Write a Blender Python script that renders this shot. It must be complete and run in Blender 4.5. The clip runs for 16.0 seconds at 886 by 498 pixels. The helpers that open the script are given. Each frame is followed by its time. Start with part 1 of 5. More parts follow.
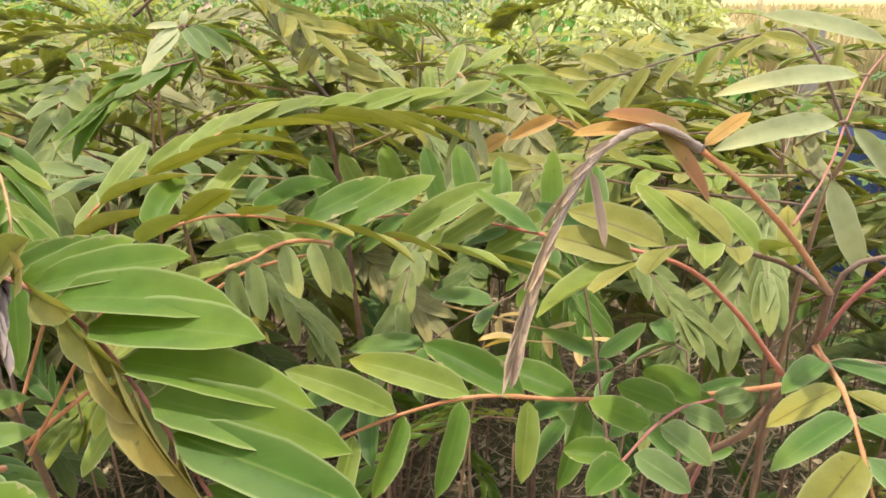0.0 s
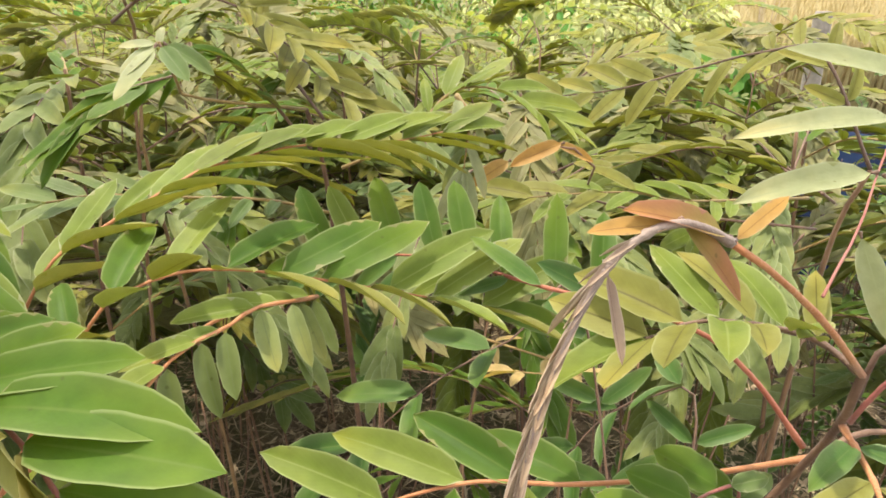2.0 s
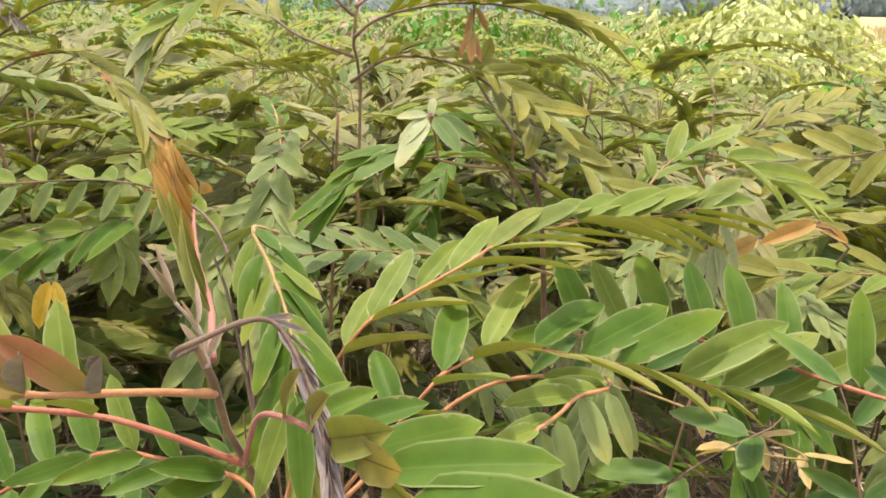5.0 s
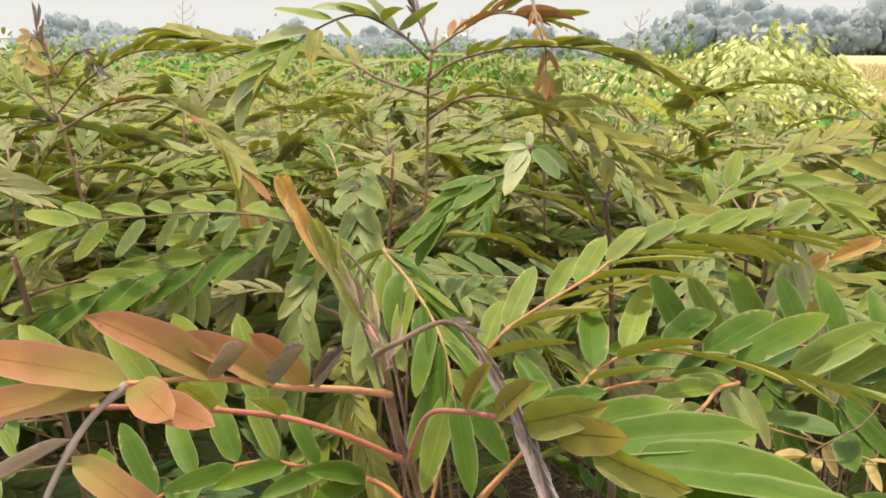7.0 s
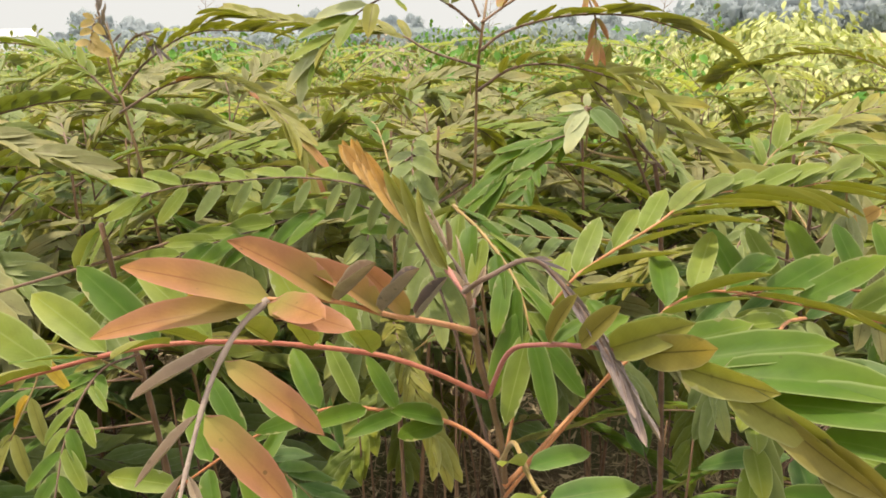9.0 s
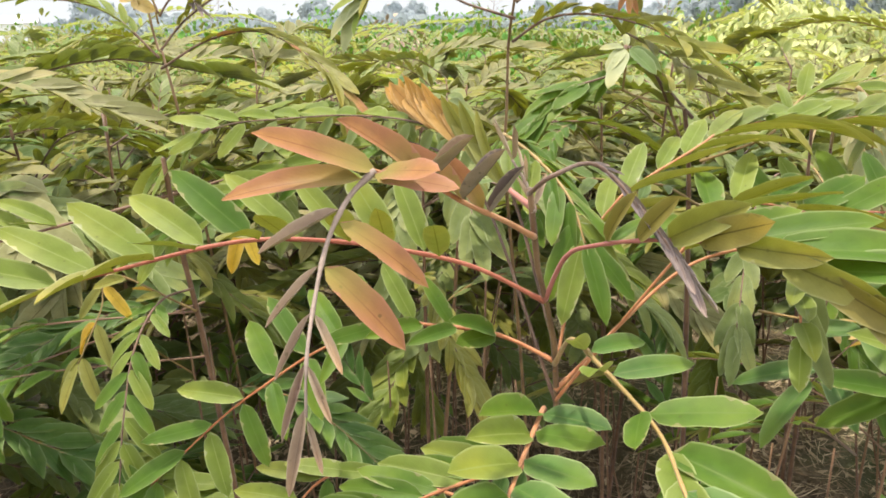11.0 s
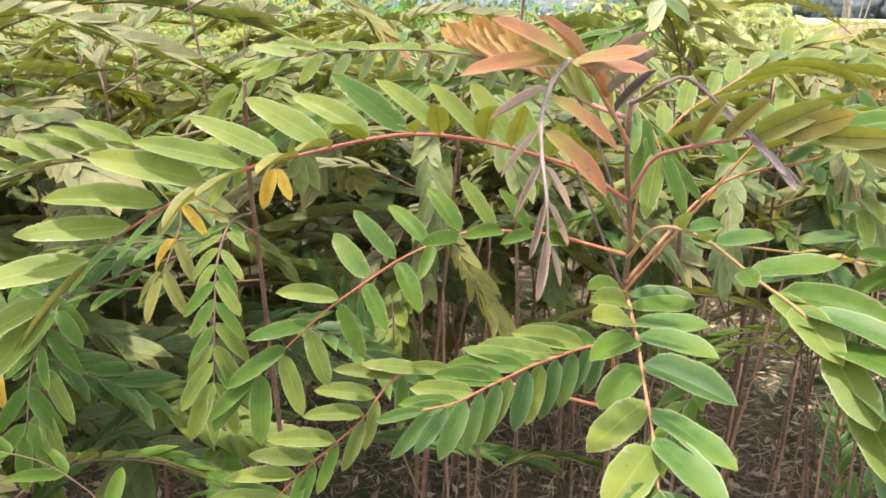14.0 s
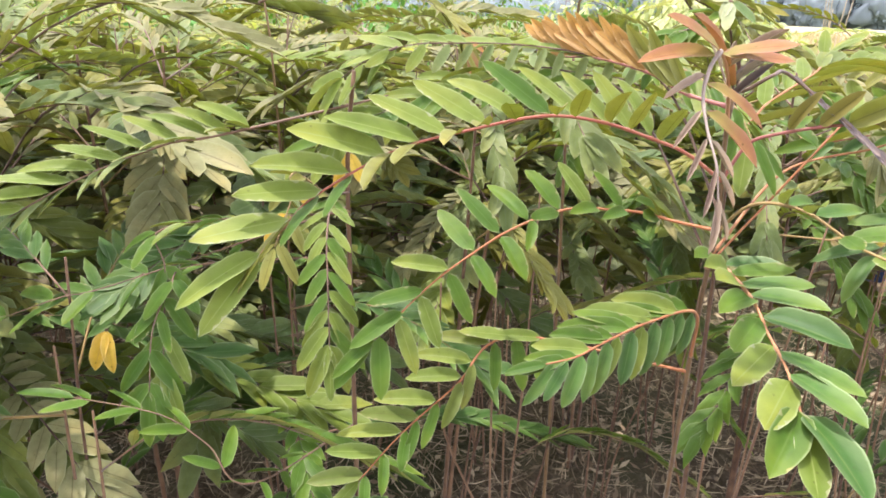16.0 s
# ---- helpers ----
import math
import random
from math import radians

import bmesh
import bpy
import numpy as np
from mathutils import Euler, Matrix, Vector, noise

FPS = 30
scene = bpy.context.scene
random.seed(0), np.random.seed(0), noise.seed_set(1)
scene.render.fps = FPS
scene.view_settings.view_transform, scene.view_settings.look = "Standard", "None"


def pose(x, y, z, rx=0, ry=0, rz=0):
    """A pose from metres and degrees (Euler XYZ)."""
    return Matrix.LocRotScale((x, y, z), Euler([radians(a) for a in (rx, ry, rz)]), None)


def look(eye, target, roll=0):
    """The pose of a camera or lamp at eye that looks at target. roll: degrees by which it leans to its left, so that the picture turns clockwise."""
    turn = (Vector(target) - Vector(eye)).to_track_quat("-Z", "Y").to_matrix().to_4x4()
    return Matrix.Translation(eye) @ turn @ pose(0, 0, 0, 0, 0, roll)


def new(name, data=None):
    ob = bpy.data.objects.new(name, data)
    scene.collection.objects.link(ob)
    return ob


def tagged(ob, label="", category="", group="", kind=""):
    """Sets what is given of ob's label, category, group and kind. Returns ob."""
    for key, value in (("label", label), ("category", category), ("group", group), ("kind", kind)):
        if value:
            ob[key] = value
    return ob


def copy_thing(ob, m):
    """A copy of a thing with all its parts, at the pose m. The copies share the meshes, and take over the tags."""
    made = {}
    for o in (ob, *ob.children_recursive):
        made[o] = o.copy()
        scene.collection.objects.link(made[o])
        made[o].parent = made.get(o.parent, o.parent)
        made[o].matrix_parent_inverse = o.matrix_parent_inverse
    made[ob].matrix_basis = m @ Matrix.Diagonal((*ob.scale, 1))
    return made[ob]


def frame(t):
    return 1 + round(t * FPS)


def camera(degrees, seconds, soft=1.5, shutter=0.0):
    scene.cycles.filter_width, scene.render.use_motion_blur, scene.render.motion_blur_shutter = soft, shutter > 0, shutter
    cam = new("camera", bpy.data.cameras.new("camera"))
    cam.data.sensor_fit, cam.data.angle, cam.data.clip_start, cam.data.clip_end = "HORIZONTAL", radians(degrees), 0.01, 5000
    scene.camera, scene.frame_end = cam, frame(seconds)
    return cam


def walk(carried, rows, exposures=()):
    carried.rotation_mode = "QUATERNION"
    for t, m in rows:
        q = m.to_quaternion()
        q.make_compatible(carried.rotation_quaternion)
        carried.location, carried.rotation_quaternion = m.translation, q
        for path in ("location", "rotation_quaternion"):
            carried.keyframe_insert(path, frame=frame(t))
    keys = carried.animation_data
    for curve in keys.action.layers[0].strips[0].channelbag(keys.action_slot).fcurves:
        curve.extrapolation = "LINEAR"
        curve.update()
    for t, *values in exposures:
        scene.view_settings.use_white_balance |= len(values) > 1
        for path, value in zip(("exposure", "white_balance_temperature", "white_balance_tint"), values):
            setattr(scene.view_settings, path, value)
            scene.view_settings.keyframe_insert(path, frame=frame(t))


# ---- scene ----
cam = camera(63.9, 16.0, soft=1.75)
METRES, EYE, TILT, LEAN, TURN = 0.6, 1.0, -19.8, 0.0, 0.0
ROWS = [
    (0.0, 0.0, 0.0, 0.0, 0.0, 0.0, -0.0),
    (0.5, 0.0128, 0.007, 0.0198, 0.19, -1.14, 0.3),
    (1.0, 0.0135, 0.0173, 0.0326, -0.02, -1.68, -0.02),
    (1.5, 0.0102, 0.0359, 0.0425, -0.65, -2.03, -0.28),
    (2.0, 0.0012, 0.047, 0.0539, -0.29, -1.47, -0.71),
    (2.5, -0.0048, 0.0395, 0.0634, -0.03, -0.63, -1.03),
    (3.0, -0.0158, 0.0429, 0.0684, 0.29, -1.0, -1.51),
    (3.5, -0.0336, 0.0632, 0.0734, 1.09, -1.35, -1.97),
    (4.0, -0.052, 0.0668, 0.0882, 2.45, -0.95, -2.31),
    (4.5, -0.0956, 0.0541, 0.091, 6.05, -0.69, -3.37),
    (5.0, -0.1444, 0.0299, 0.087, 7.91, 0.58, -3.96),
    (7.5, -0.2545, -0.0472, 0.0527, 7.08, 4.11, -2.2),
    (8.0, -0.2571, -0.052, 0.046, 7.4, 3.77, -1.47),
    (8.5, -0.2695, -0.0681, 0.0346, 9.06, 3.31, -1.83),
    (9.0, -0.2862, -0.0783, 0.0214, 9.21, 2.99, -2.01),
    (11.5, -0.3291, -0.1275, -0.0666, 9.5, 1.73, -2.17),
    (12.0, -0.3335, -0.1267, -0.0844, 8.9, 1.25, -2.69),
    (12.5, -0.3644, -0.1464, -0.0959, 8.2, 0.69, -2.79),
    (13.0, -0.4176, -0.1865, -0.1058, 6.41, 0.97, -2.45),
    (13.5, -0.4541, -0.2087, -0.1167, 4.2, 1.05, -2.13),
    (14.0, -0.5009, -0.2389, -0.1365, 2.26, 0.92, -2.05),
    (14.5, -0.5285, -0.2832, -0.1501, 1.87, 1.09, -2.4),
    (15.0, -0.5597, -0.3058, -0.1614, 1.99, 1.06, -3.54),
    (15.5, -0.5929, -0.3108, -0.169, 1.44, 1.05, -3.77),
    (16.0, -0.6592, -0.3229, -0.1765, 0.11, 0.98, -2.7),
]
walk(cam, [(t, pose(0, 0, EYE, TILT, LEAN, TURN) @ pose(METRES * x, METRES * y, METRES * z, 90 + pitch, roll, yaw)) for t, x, y, z, yaw, pitch, roll in ROWS],
     [(0.0, 1.37, 7150, 15), (5.2, 1.36, 7150, 16), (7.3, 1.17, 7600, 14), (9.2, 1.19, 7650, 14), (11.3, 1.46, 6850, 15), (13.0, 1.6, 6550, 19), (16.0, 1.77, 6300, 22)])

# ---- light ----
SUN_HIGH, SUN_ROUND = 75.0, -40.0
world = bpy.data.worlds.new("world")
scene.world = world
world.use_nodes = True
wn, wl = world.node_tree.nodes, world.node_tree.links
sky = wn.new("ShaderNodeTexSky")
sky.sky_type, sky.sun_disc = "NISHITA", False
sky.sun_elevation, sky.sun_rotation = radians(SUN_HIGH), radians(SUN_ROUND)
sky.air_density, sky.dust_density, sky.ozone_density = 1.0, 0.4, 1.0
pale = wn.new("ShaderNodeHueSaturation")
pale.inputs["Saturation"].default_value = 0.2
wl.new(sky.outputs[0], pale.inputs["Color"])
haze = wn.new("ShaderNodeMix")
haze.data_type = "RGBA"
haze.inputs[0].default_value, haze.inputs[7].default_value = 0.97, (2.5, 2.65, 2.9, 1)
wl.new(pale.outputs[0], haze.inputs[6])
wl.new(haze.outputs[2], wn["Background"].inputs[0])
wn["Background"].inputs[1].default_value = 0.297
sun = new("sun", bpy.data.lights.new("sun", "SUN"))
sun.data.energy, sun.data.angle, sun.data.color = 2.15, radians(2.0), (1.0, 0.95, 0.83)
az, el = radians(SUN_ROUND), radians(SUN_HIGH)
toward = Vector((math.sin(az) * math.cos(el), math.cos(az) * math.cos(el), math.sin(el)))
sun.matrix_world = look(toward * 30, (0, 0, 0))


# ---- materials ----
def material(name):
    m = bpy.data.materials.new(name)
    m.use_nodes = True
    return m, m.node_tree.nodes, m.node_tree.links, m.node_tree.nodes["Principled BSDF"]


def mixed(n, l, fac, a, b, blend="MIX"):
    """A colour mix of two sockets or colours."""
    mix = n.new("ShaderNodeMix")
    mix.data_type, mix.blend_type = "RGBA", blend
    for key, v in ((0, fac), (6, a), (7, b)):
        if hasattr(v, "links"):
            l.new(v, mix.inputs[key])
        else:
            mix.inputs[key].default_value = (*v, 1) if key > 0 and len(v) == 3 else v
    return mix.outputs[2]


def ramp(n, l, src, a, b, low=0.0, high=1.0):
    r = n.new("ShaderNodeMapRange")
    r.inputs[1].default_value, r.inputs[2].default_value = a, b
    r.inputs[3].default_value, r.inputs[4].default_value = low, high
    l.new(src, r.inputs[0])
    return r.outputs[0]


def math_node(n, l, op, a, b=0.0):
    m = n.new("ShaderNodeMath")
    m.operation = op
    for key, v in ((0, a), (1, b)):
        if hasattr(v, "links"):
            l.new(v, m.inputs[key])
        else:
            m.inputs[key].default_value = v
    return m.outputs[0]


def noise_tex(n, l, scale, detail=3.0, coord="Object"):
    tc, t = n.new("ShaderNodeTexCoord"), n.new("ShaderNodeTexNoise")
    t.inputs["Scale"].default_value, t.inputs["Detail"].default_value = scale, detail
    l.new(tc.outputs[coord], t.inputs["Vector"])
    return t.outputs[0]


def leaf_material(name, dark, light, rib, rim, through_light=0.5, sheen=0.05, rough=0.5, glow=0.5, edge=0.28, foot=None):
    """A downy leaf: two tones that vary leaf by leaf, blotches, midrib, side veins, pale downy margin and light that comes through."""
    m, n, l, bsdf = material(name)
    oi, geo = n.new("ShaderNodeObjectInfo"), n.new("ShaderNodeNewGeometry")
    rnd = math_node(n, l, "FRACT", math_node(n, l, "ADD", oi.outputs["Random"], geo.outputs["Random Per Island"]))
    col = mixed(n, l, rnd, dark, light)
    world_noise = n.new("ShaderNodeTexNoise")
    world_noise.inputs["Scale"].default_value = 55.0
    l.new(geo.outputs["Position"], world_noise.inputs["Vector"])
    col = mixed(n, l, ramp(n, l, world_noise.outputs[0], 0.4, 0.75, 0.0, 0.4), col, tuple(min(1, 1.25 * c + 0.02) for c in light))
    uv = n.new("ShaderNodeUVMap")
    sep = n.new("ShaderNodeSeparateXYZ")
    l.new(uv.outputs[0], sep.inputs[0])
    mottle = n.new("ShaderNodeTexNoise")
    mottle.inputs["Scale"].default_value, mottle.inputs["Detail"].default_value = 160.0, 3.0
    l.new(geo.outputs["Position"], mottle.inputs["Vector"])
    col = mixed(n, l, ramp(n, l, mottle.outputs[0], 0.42, 0.7, 0.0, 0.4), col, tuple(0.62 * c for c in dark))
    ageing = math_node(n, l, "MULTIPLY", math_node(n, l, "MULTIPLY", sep.outputs[0], world_noise.outputs[0]), math_node(n, l, "ADD", rnd, 0.35))
    col = mixed(n, l, ramp(n, l, ageing, 0.22, 0.75, 0.0, 0.75), col, (min(1, 1.45 * light[0] + 0.06), min(1, 1.15 * light[1] + 0.05), light[2]))
    across = math_node(n, l, "ABSOLUTE", sep.outputs[1])
    veins = n.new("ShaderNodeTexWave")
    veins.inputs["Scale"].default_value, veins.inputs["Distortion"].default_value = 1.0, 0.6
    slant = n.new("ShaderNodeCombineXYZ")
    l.new(math_node(n, l, "SUBTRACT", math_node(n, l, "MULTIPLY", sep.outputs[0], 4.0), math_node(n, l, "MULTIPLY", across, 1.3)), slant.inputs[0])
    l.new(slant.outputs[0], veins.inputs["Vector"])
    col = mixed(n, l, ramp(n, l, veins.outputs[0], 0.7, 1.0, 0.0, 0.07), col, rib)
    fine = n.new("ShaderNodeTexNoise")
    fine.inputs["Scale"].default_value = 900.0
    l.new(geo.outputs["Position"], fine.inputs["Vector"])
    col = mixed(n, l, ramp(n, l, fine.outputs[0], 0.3, 0.7, 0.0, 0.09), col, tuple(0.6 * c for c in dark))
    specks = n.new("ShaderNodeTexVoronoi")
    specks.inputs["Scale"].default_value = 130.0
    l.new(geo.outputs["Position"], specks.inputs["Vector"])
    col = mixed(n, l, ramp(n, l, specks.outputs["Distance"], 0.07, 0.1, 0.55, 0.0), col, (0.06, 0.05, 0.02))
    col = mixed(n, l, ramp(n, l, across, 0.25, 1.0, 0.0, edge), col, rim)
    col = mixed(n, l, ramp(n, l, across, 0.02, 0.07, 0.8, 0.0), col, rib)
    col = mixed(n, l, ramp(n, l, across, 0.88, 0.97, 0.0, 0.6), col, tuple(min(1, 1.15 * c + 0.02) for c in rim))
    if foot:
        col = mixed(n, l, ramp(n, l, sep.outputs[0], 0.0, 0.6, 0.85, 0.0), col, foot)
    l.new(col, bsdf.inputs["Base Color"])
    bsdf.inputs["Roughness"].default_value = rough
    bsdf.inputs["Specular IOR Level"].default_value = 0.24
    bsdf.inputs["Sheen Weight"].default_value, bsdf.inputs["Sheen Roughness"].default_value = sheen, 0.4
    bump = n.new("ShaderNodeBump")
    bump.inputs["Strength"].default_value, bump.inputs["Distance"].default_value = 0.12, 0.001
    l.new(math_node(n, l, "ADD", math_node(n, l, "MULTIPLY", veins.outputs[0], 0.12), fine.outputs[0]), bump.inputs["Height"])
    l.new(bump.outputs[0], bsdf.inputs["Normal"])
    tr, mix = n.new("ShaderNodeBsdfTranslucent"), n.new("ShaderNodeMixShader")
    l.new(mixed(n, l, glow, col, (0.56, 0.62, 0.07)), tr.inputs[0])
    mix.inputs[0].default_value = through_light
    l.new(bsdf.outputs[0], mix.inputs[1])
    l.new(tr.outputs[0], mix.inputs[2])
    l.new(mix.outputs[0], n["Material Output"].inputs[0])
    return m


def stalk_material(name, a, b, rough=0.6):
    m, n, l, bsdf = material(name)
    oi, geo = n.new("ShaderNodeObjectInfo"), n.new("ShaderNodeNewGeometry")
    t = n.new("ShaderNodeTexNoise")
    t.inputs["Scale"].default_value, t.inputs["Detail"].default_value = 60.0, 4.0
    l.new(geo.outputs["Position"], t.inputs["Vector"])
    col = mixed(n, l, ramp(n, l, math_node(n, l, "ADD", t.outputs[0], math_node(n, l, "MULTIPLY", oi.outputs["Random"], 0.4)), 0.4, 0.95), a, b)
    l.new(col, bsdf.inputs["Base Color"])
    bsdf.inputs["Roughness"].default_value = rough
    bsdf.inputs["Sheen Weight"].default_value = 0.15
    bump = n.new("ShaderNodeBump")
    bump.inputs["Strength"].default_value, bump.inputs["Distance"].default_value = 0.5, 0.001
    f = n.new("ShaderNodeTexNoise")
    f.inputs["Scale"].default_value = 700.0
    l.new(geo.outputs["Position"], f.inputs["Vector"])
    l.new(f.outputs[0], bump.inputs["Height"])
    l.new(bump.outputs[0], bsdf.inputs["Normal"])
    return m


UNDER = leaf_material("leaf_underside_olive", (0.25, 0.245, 0.085), (0.36, 0.35, 0.145), (0.07, 0.05, 0.02), (0.38, 0.38, 0.18), 0.5)
PALES = leaf_material("leaf_underside_pale", (0.27, 0.3, 0.117), (0.36, 0.39, 0.178), (0.4, 0.43, 0.208), (0.48, 0.5, 0.278), 0.45)
PALETTES = {
    "green": (leaf_material("leaf_green", (0.045, 0.135, 0.012), (0.098, 0.208, 0.02), (0.15, 0.235, 0.045), (0.33, 0.39, 0.16), edge=0.16), UNDER),
    "light": (leaf_material("leaf_light_green", (0.145, 0.225, 0.03), (0.225, 0.295, 0.052), (0.32, 0.38, 0.11), (0.42, 0.47, 0.2), edge=0.2), PALES),
    "blue": (leaf_material("leaf_bluish_green", (0.11, 0.2, 0.0601), (0.2, 0.29, 0.107), (0.28, 0.34, 0.157), (0.38, 0.43, 0.247)), PALES),
    # Deep green leaves, with understory shade put into the colour of both sides.
    "deep": (leaf_material("leaf_shaded_deep_green", (0.032, 0.1, 0.016), (0.07, 0.16, 0.024), (0.11, 0.17, 0.04), (0.26, 0.33, 0.14), 0.28),
             leaf_material("leaf_shaded_deep_underside", (0.075, 0.115, 0.035), (0.125, 0.165, 0.055), (0.05, 0.055, 0.02), (0.2, 0.24, 0.1), 0.28)),
    "pale": (leaf_material("leaf_pale_green", (0.34, 0.38, 0.19), (0.44, 0.48, 0.27), (0.40, 0.44, 0.24), (0.52, 0.55, 0.36)), PALES),
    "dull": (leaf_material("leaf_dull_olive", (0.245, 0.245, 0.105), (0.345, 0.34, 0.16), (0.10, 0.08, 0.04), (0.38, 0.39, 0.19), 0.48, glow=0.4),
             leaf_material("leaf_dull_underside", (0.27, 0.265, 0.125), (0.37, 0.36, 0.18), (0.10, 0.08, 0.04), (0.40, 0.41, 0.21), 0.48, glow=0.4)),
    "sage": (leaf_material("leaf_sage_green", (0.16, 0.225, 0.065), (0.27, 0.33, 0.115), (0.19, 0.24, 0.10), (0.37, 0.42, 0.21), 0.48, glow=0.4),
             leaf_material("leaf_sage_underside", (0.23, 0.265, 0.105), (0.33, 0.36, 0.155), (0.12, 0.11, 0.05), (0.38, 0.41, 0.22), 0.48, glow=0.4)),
    "gold": (leaf_material("leaf_golden_olive", (0.25, 0.21, 0.045), (0.34, 0.295, 0.07), (0.09, 0.06, 0.02), (0.35, 0.32, 0.13), glow=0.25),) * 2,
    "straw": (leaf_material("leaf_straw", (0.58, 0.42, 0.16), (0.64, 0.50, 0.24), (0.46, 0.32, 0.14), (0.68, 0.55, 0.3)),) * 2,
    "olive": (leaf_material("leaf_olive", (0.22, 0.22, 0.0415), (0.33, 0.33, 0.0791), (0.08, 0.06, 0.0214), (0.37, 0.38, 0.158)), UNDER),
    "moss": (leaf_material("leaf_moss_green", (0.13, 0.19, 0.0356), (0.22, 0.275, 0.0579), (0.13, 0.13, 0.0383), (0.36, 0.39, 0.168)), UNDER),
    "bronze": (leaf_material("leaf_bronze", (0.42, 0.19, 0.08), (0.46, 0.27, 0.095), (0.30, 0.12, 0.055), (0.52, 0.25, 0.16), 0.5, glow=0.12, edge=0.6, foot=(0.36, 0.36, 0.09)),
               leaf_material("leaf_salmon_underside", (0.44, 0.22, 0.12), (0.48, 0.28, 0.13), (0.32, 0.14, 0.08), (0.53, 0.28, 0.19), 0.5, glow=0.1, edge=0.6)),
    "amber": (leaf_material("leaf_amber", (0.56, 0.31, 0.09), (0.60, 0.41, 0.13), (0.32, 0.16, 0.06), (0.64, 0.46, 0.22), 0.58, glow=0.15),
              leaf_material("leaf_amber_underside", (0.54, 0.33, 0.13), (0.58, 0.41, 0.16), (0.34, 0.18, 0.08), (0.64, 0.47, 0.25), 0.58, glow=0.15)),
    "wilted": (leaf_material("leaf_wilted", (0.11, 0.085, 0.09), (0.22, 0.18, 0.175), (0.06, 0.045, 0.045), (0.28, 0.24, 0.221), 0.12),
               leaf_material("leaf_wilted_underside", (0.2, 0.16, 0.131), (0.32, 0.27, 0.222), (0.1, 0.07, 0.0507), (0.36, 0.3, 0.252), 0.12)),
    "dry": (leaf_material("leaf_dry", (0.24, 0.15, 0.111), (0.44, 0.35, 0.244), (0.16, 0.1, 0.0711), (0.5, 0.42, 0.304), 0.15),
            leaf_material("leaf_dry_underside", (0.3, 0.21, 0.142), (0.48, 0.39, 0.274), (0.18, 0.11, 0.081), (0.5, 0.42, 0.304), 0.15)),
    "yellow": (leaf_material("leaf_yellow", (0.72, 0.48, 0.05), (0.80, 0.62, 0.10), (0.55, 0.36, 0.07), (0.80, 0.64, 0.24), glow=0.1),
               leaf_material("leaf_yellow_underside", (0.70, 0.50, 0.09), (0.76, 0.60, 0.16), (0.50, 0.34, 0.08), (0.78, 0.62, 0.3), glow=0.1)),
}
STALKS = {
    "red": stalk_material("stalk_red", (0.33, 0.085, 0.045), (0.46, 0.17, 0.09)),
    "orange": stalk_material("stalk_orange", (0.36, 0.12, 0.036), (0.48, 0.22, 0.09)),
    "pink": stalk_material("stalk_pink", (0.27, 0.075, 0.06), (0.36, 0.14, 0.10)),
    "brown": stalk_material("stalk_brown", (0.09, 0.05, 0.03), (0.20, 0.11, 0.06)),
    "olive": stalk_material("stalk_olive", (0.20, 0.14, 0.04), (0.34, 0.22, 0.07)),
    "bark_olive": stalk_material("bark_olive", (0.10, 0.055, 0.025), (0.25, 0.15, 0.06)),
    "grey": stalk_material("stalk_grey", (0.20, 0.15, 0.12), (0.34, 0.26, 0.20)),
}
BARK = stalk_material("bark_brown", (0.085, 0.042, 0.022), (0.23, 0.13, 0.065), 0.8)


# ---- shapes ----
def linked(name, verts, faces, mats, parent=None, label="", slots=None, uvs=None):
    """One mesh object from lists, smooth, under its parent."""
    me = bpy.data.meshes.new(name)
    me.from_pydata(verts, [], faces)
    for m in mats:
        me.materials.append(m)
    if slots is not None:
        me.polygons.foreach_set("material_index", slots)
    me.polygons.foreach_set("use_smooth", [True] * len(faces))
    if uvs is not None:
        layer = me.uv_layers.new(name="UVMap")
        layer.data.foreach_set("uv", np.array([uvs[v] for f in faces for v in f], dtype=np.float32).ravel())
    me.update()
    ob = new(name, me)
    ob.parent = parent
    if label:
        tagged(ob, label)
    return ob


def blade(ratio=0.36, fold=0.25, droop=0.12, wave=0.0, ns=8, na=2, tip=0.72, thick=0.007, skins=(0, 1)):
    """The vertices, faces, uvs and slots of a leaflet one unit long on +x, face up: an upper and a lower skin joined at the margin."""
    cols = 2 * na + 1
    verts, uvs, faces, slots = [], [], [], []
    for skin in skins:
        for i in range(ns + 1):
            s = i / ns
            w = ratio / 2 * max(0.025, (1 - abs(2 * s ** 0.87 - 1) ** 2.7) ** tip) * (1 + 0.035 * math.sin(17 * s + 40 * ratio))
            for j in range(cols):
                v = (j - na) / na
                z = fold * abs(v) ** 1.3 * w - droop * s * s + wave * math.sin(9 * s + 2 * v) * abs(v)
                inside = 1 - abs(v) ** 4
                verts.append((s, v * w, z - (thick * inside if skin else 0)))
                uvs.append((s, v))
        o = skin * (ns + 1) * cols
        for i in range(ns):
            for j in range(cols - 1):
                a = o + i * cols + j
                q = (a, a + cols, a + cols + 1, a + 1)
                faces.append(q if not skin else q[::-1])
                slots.append(skin)
    return verts, faces, slots, uvs


BLADES = {}


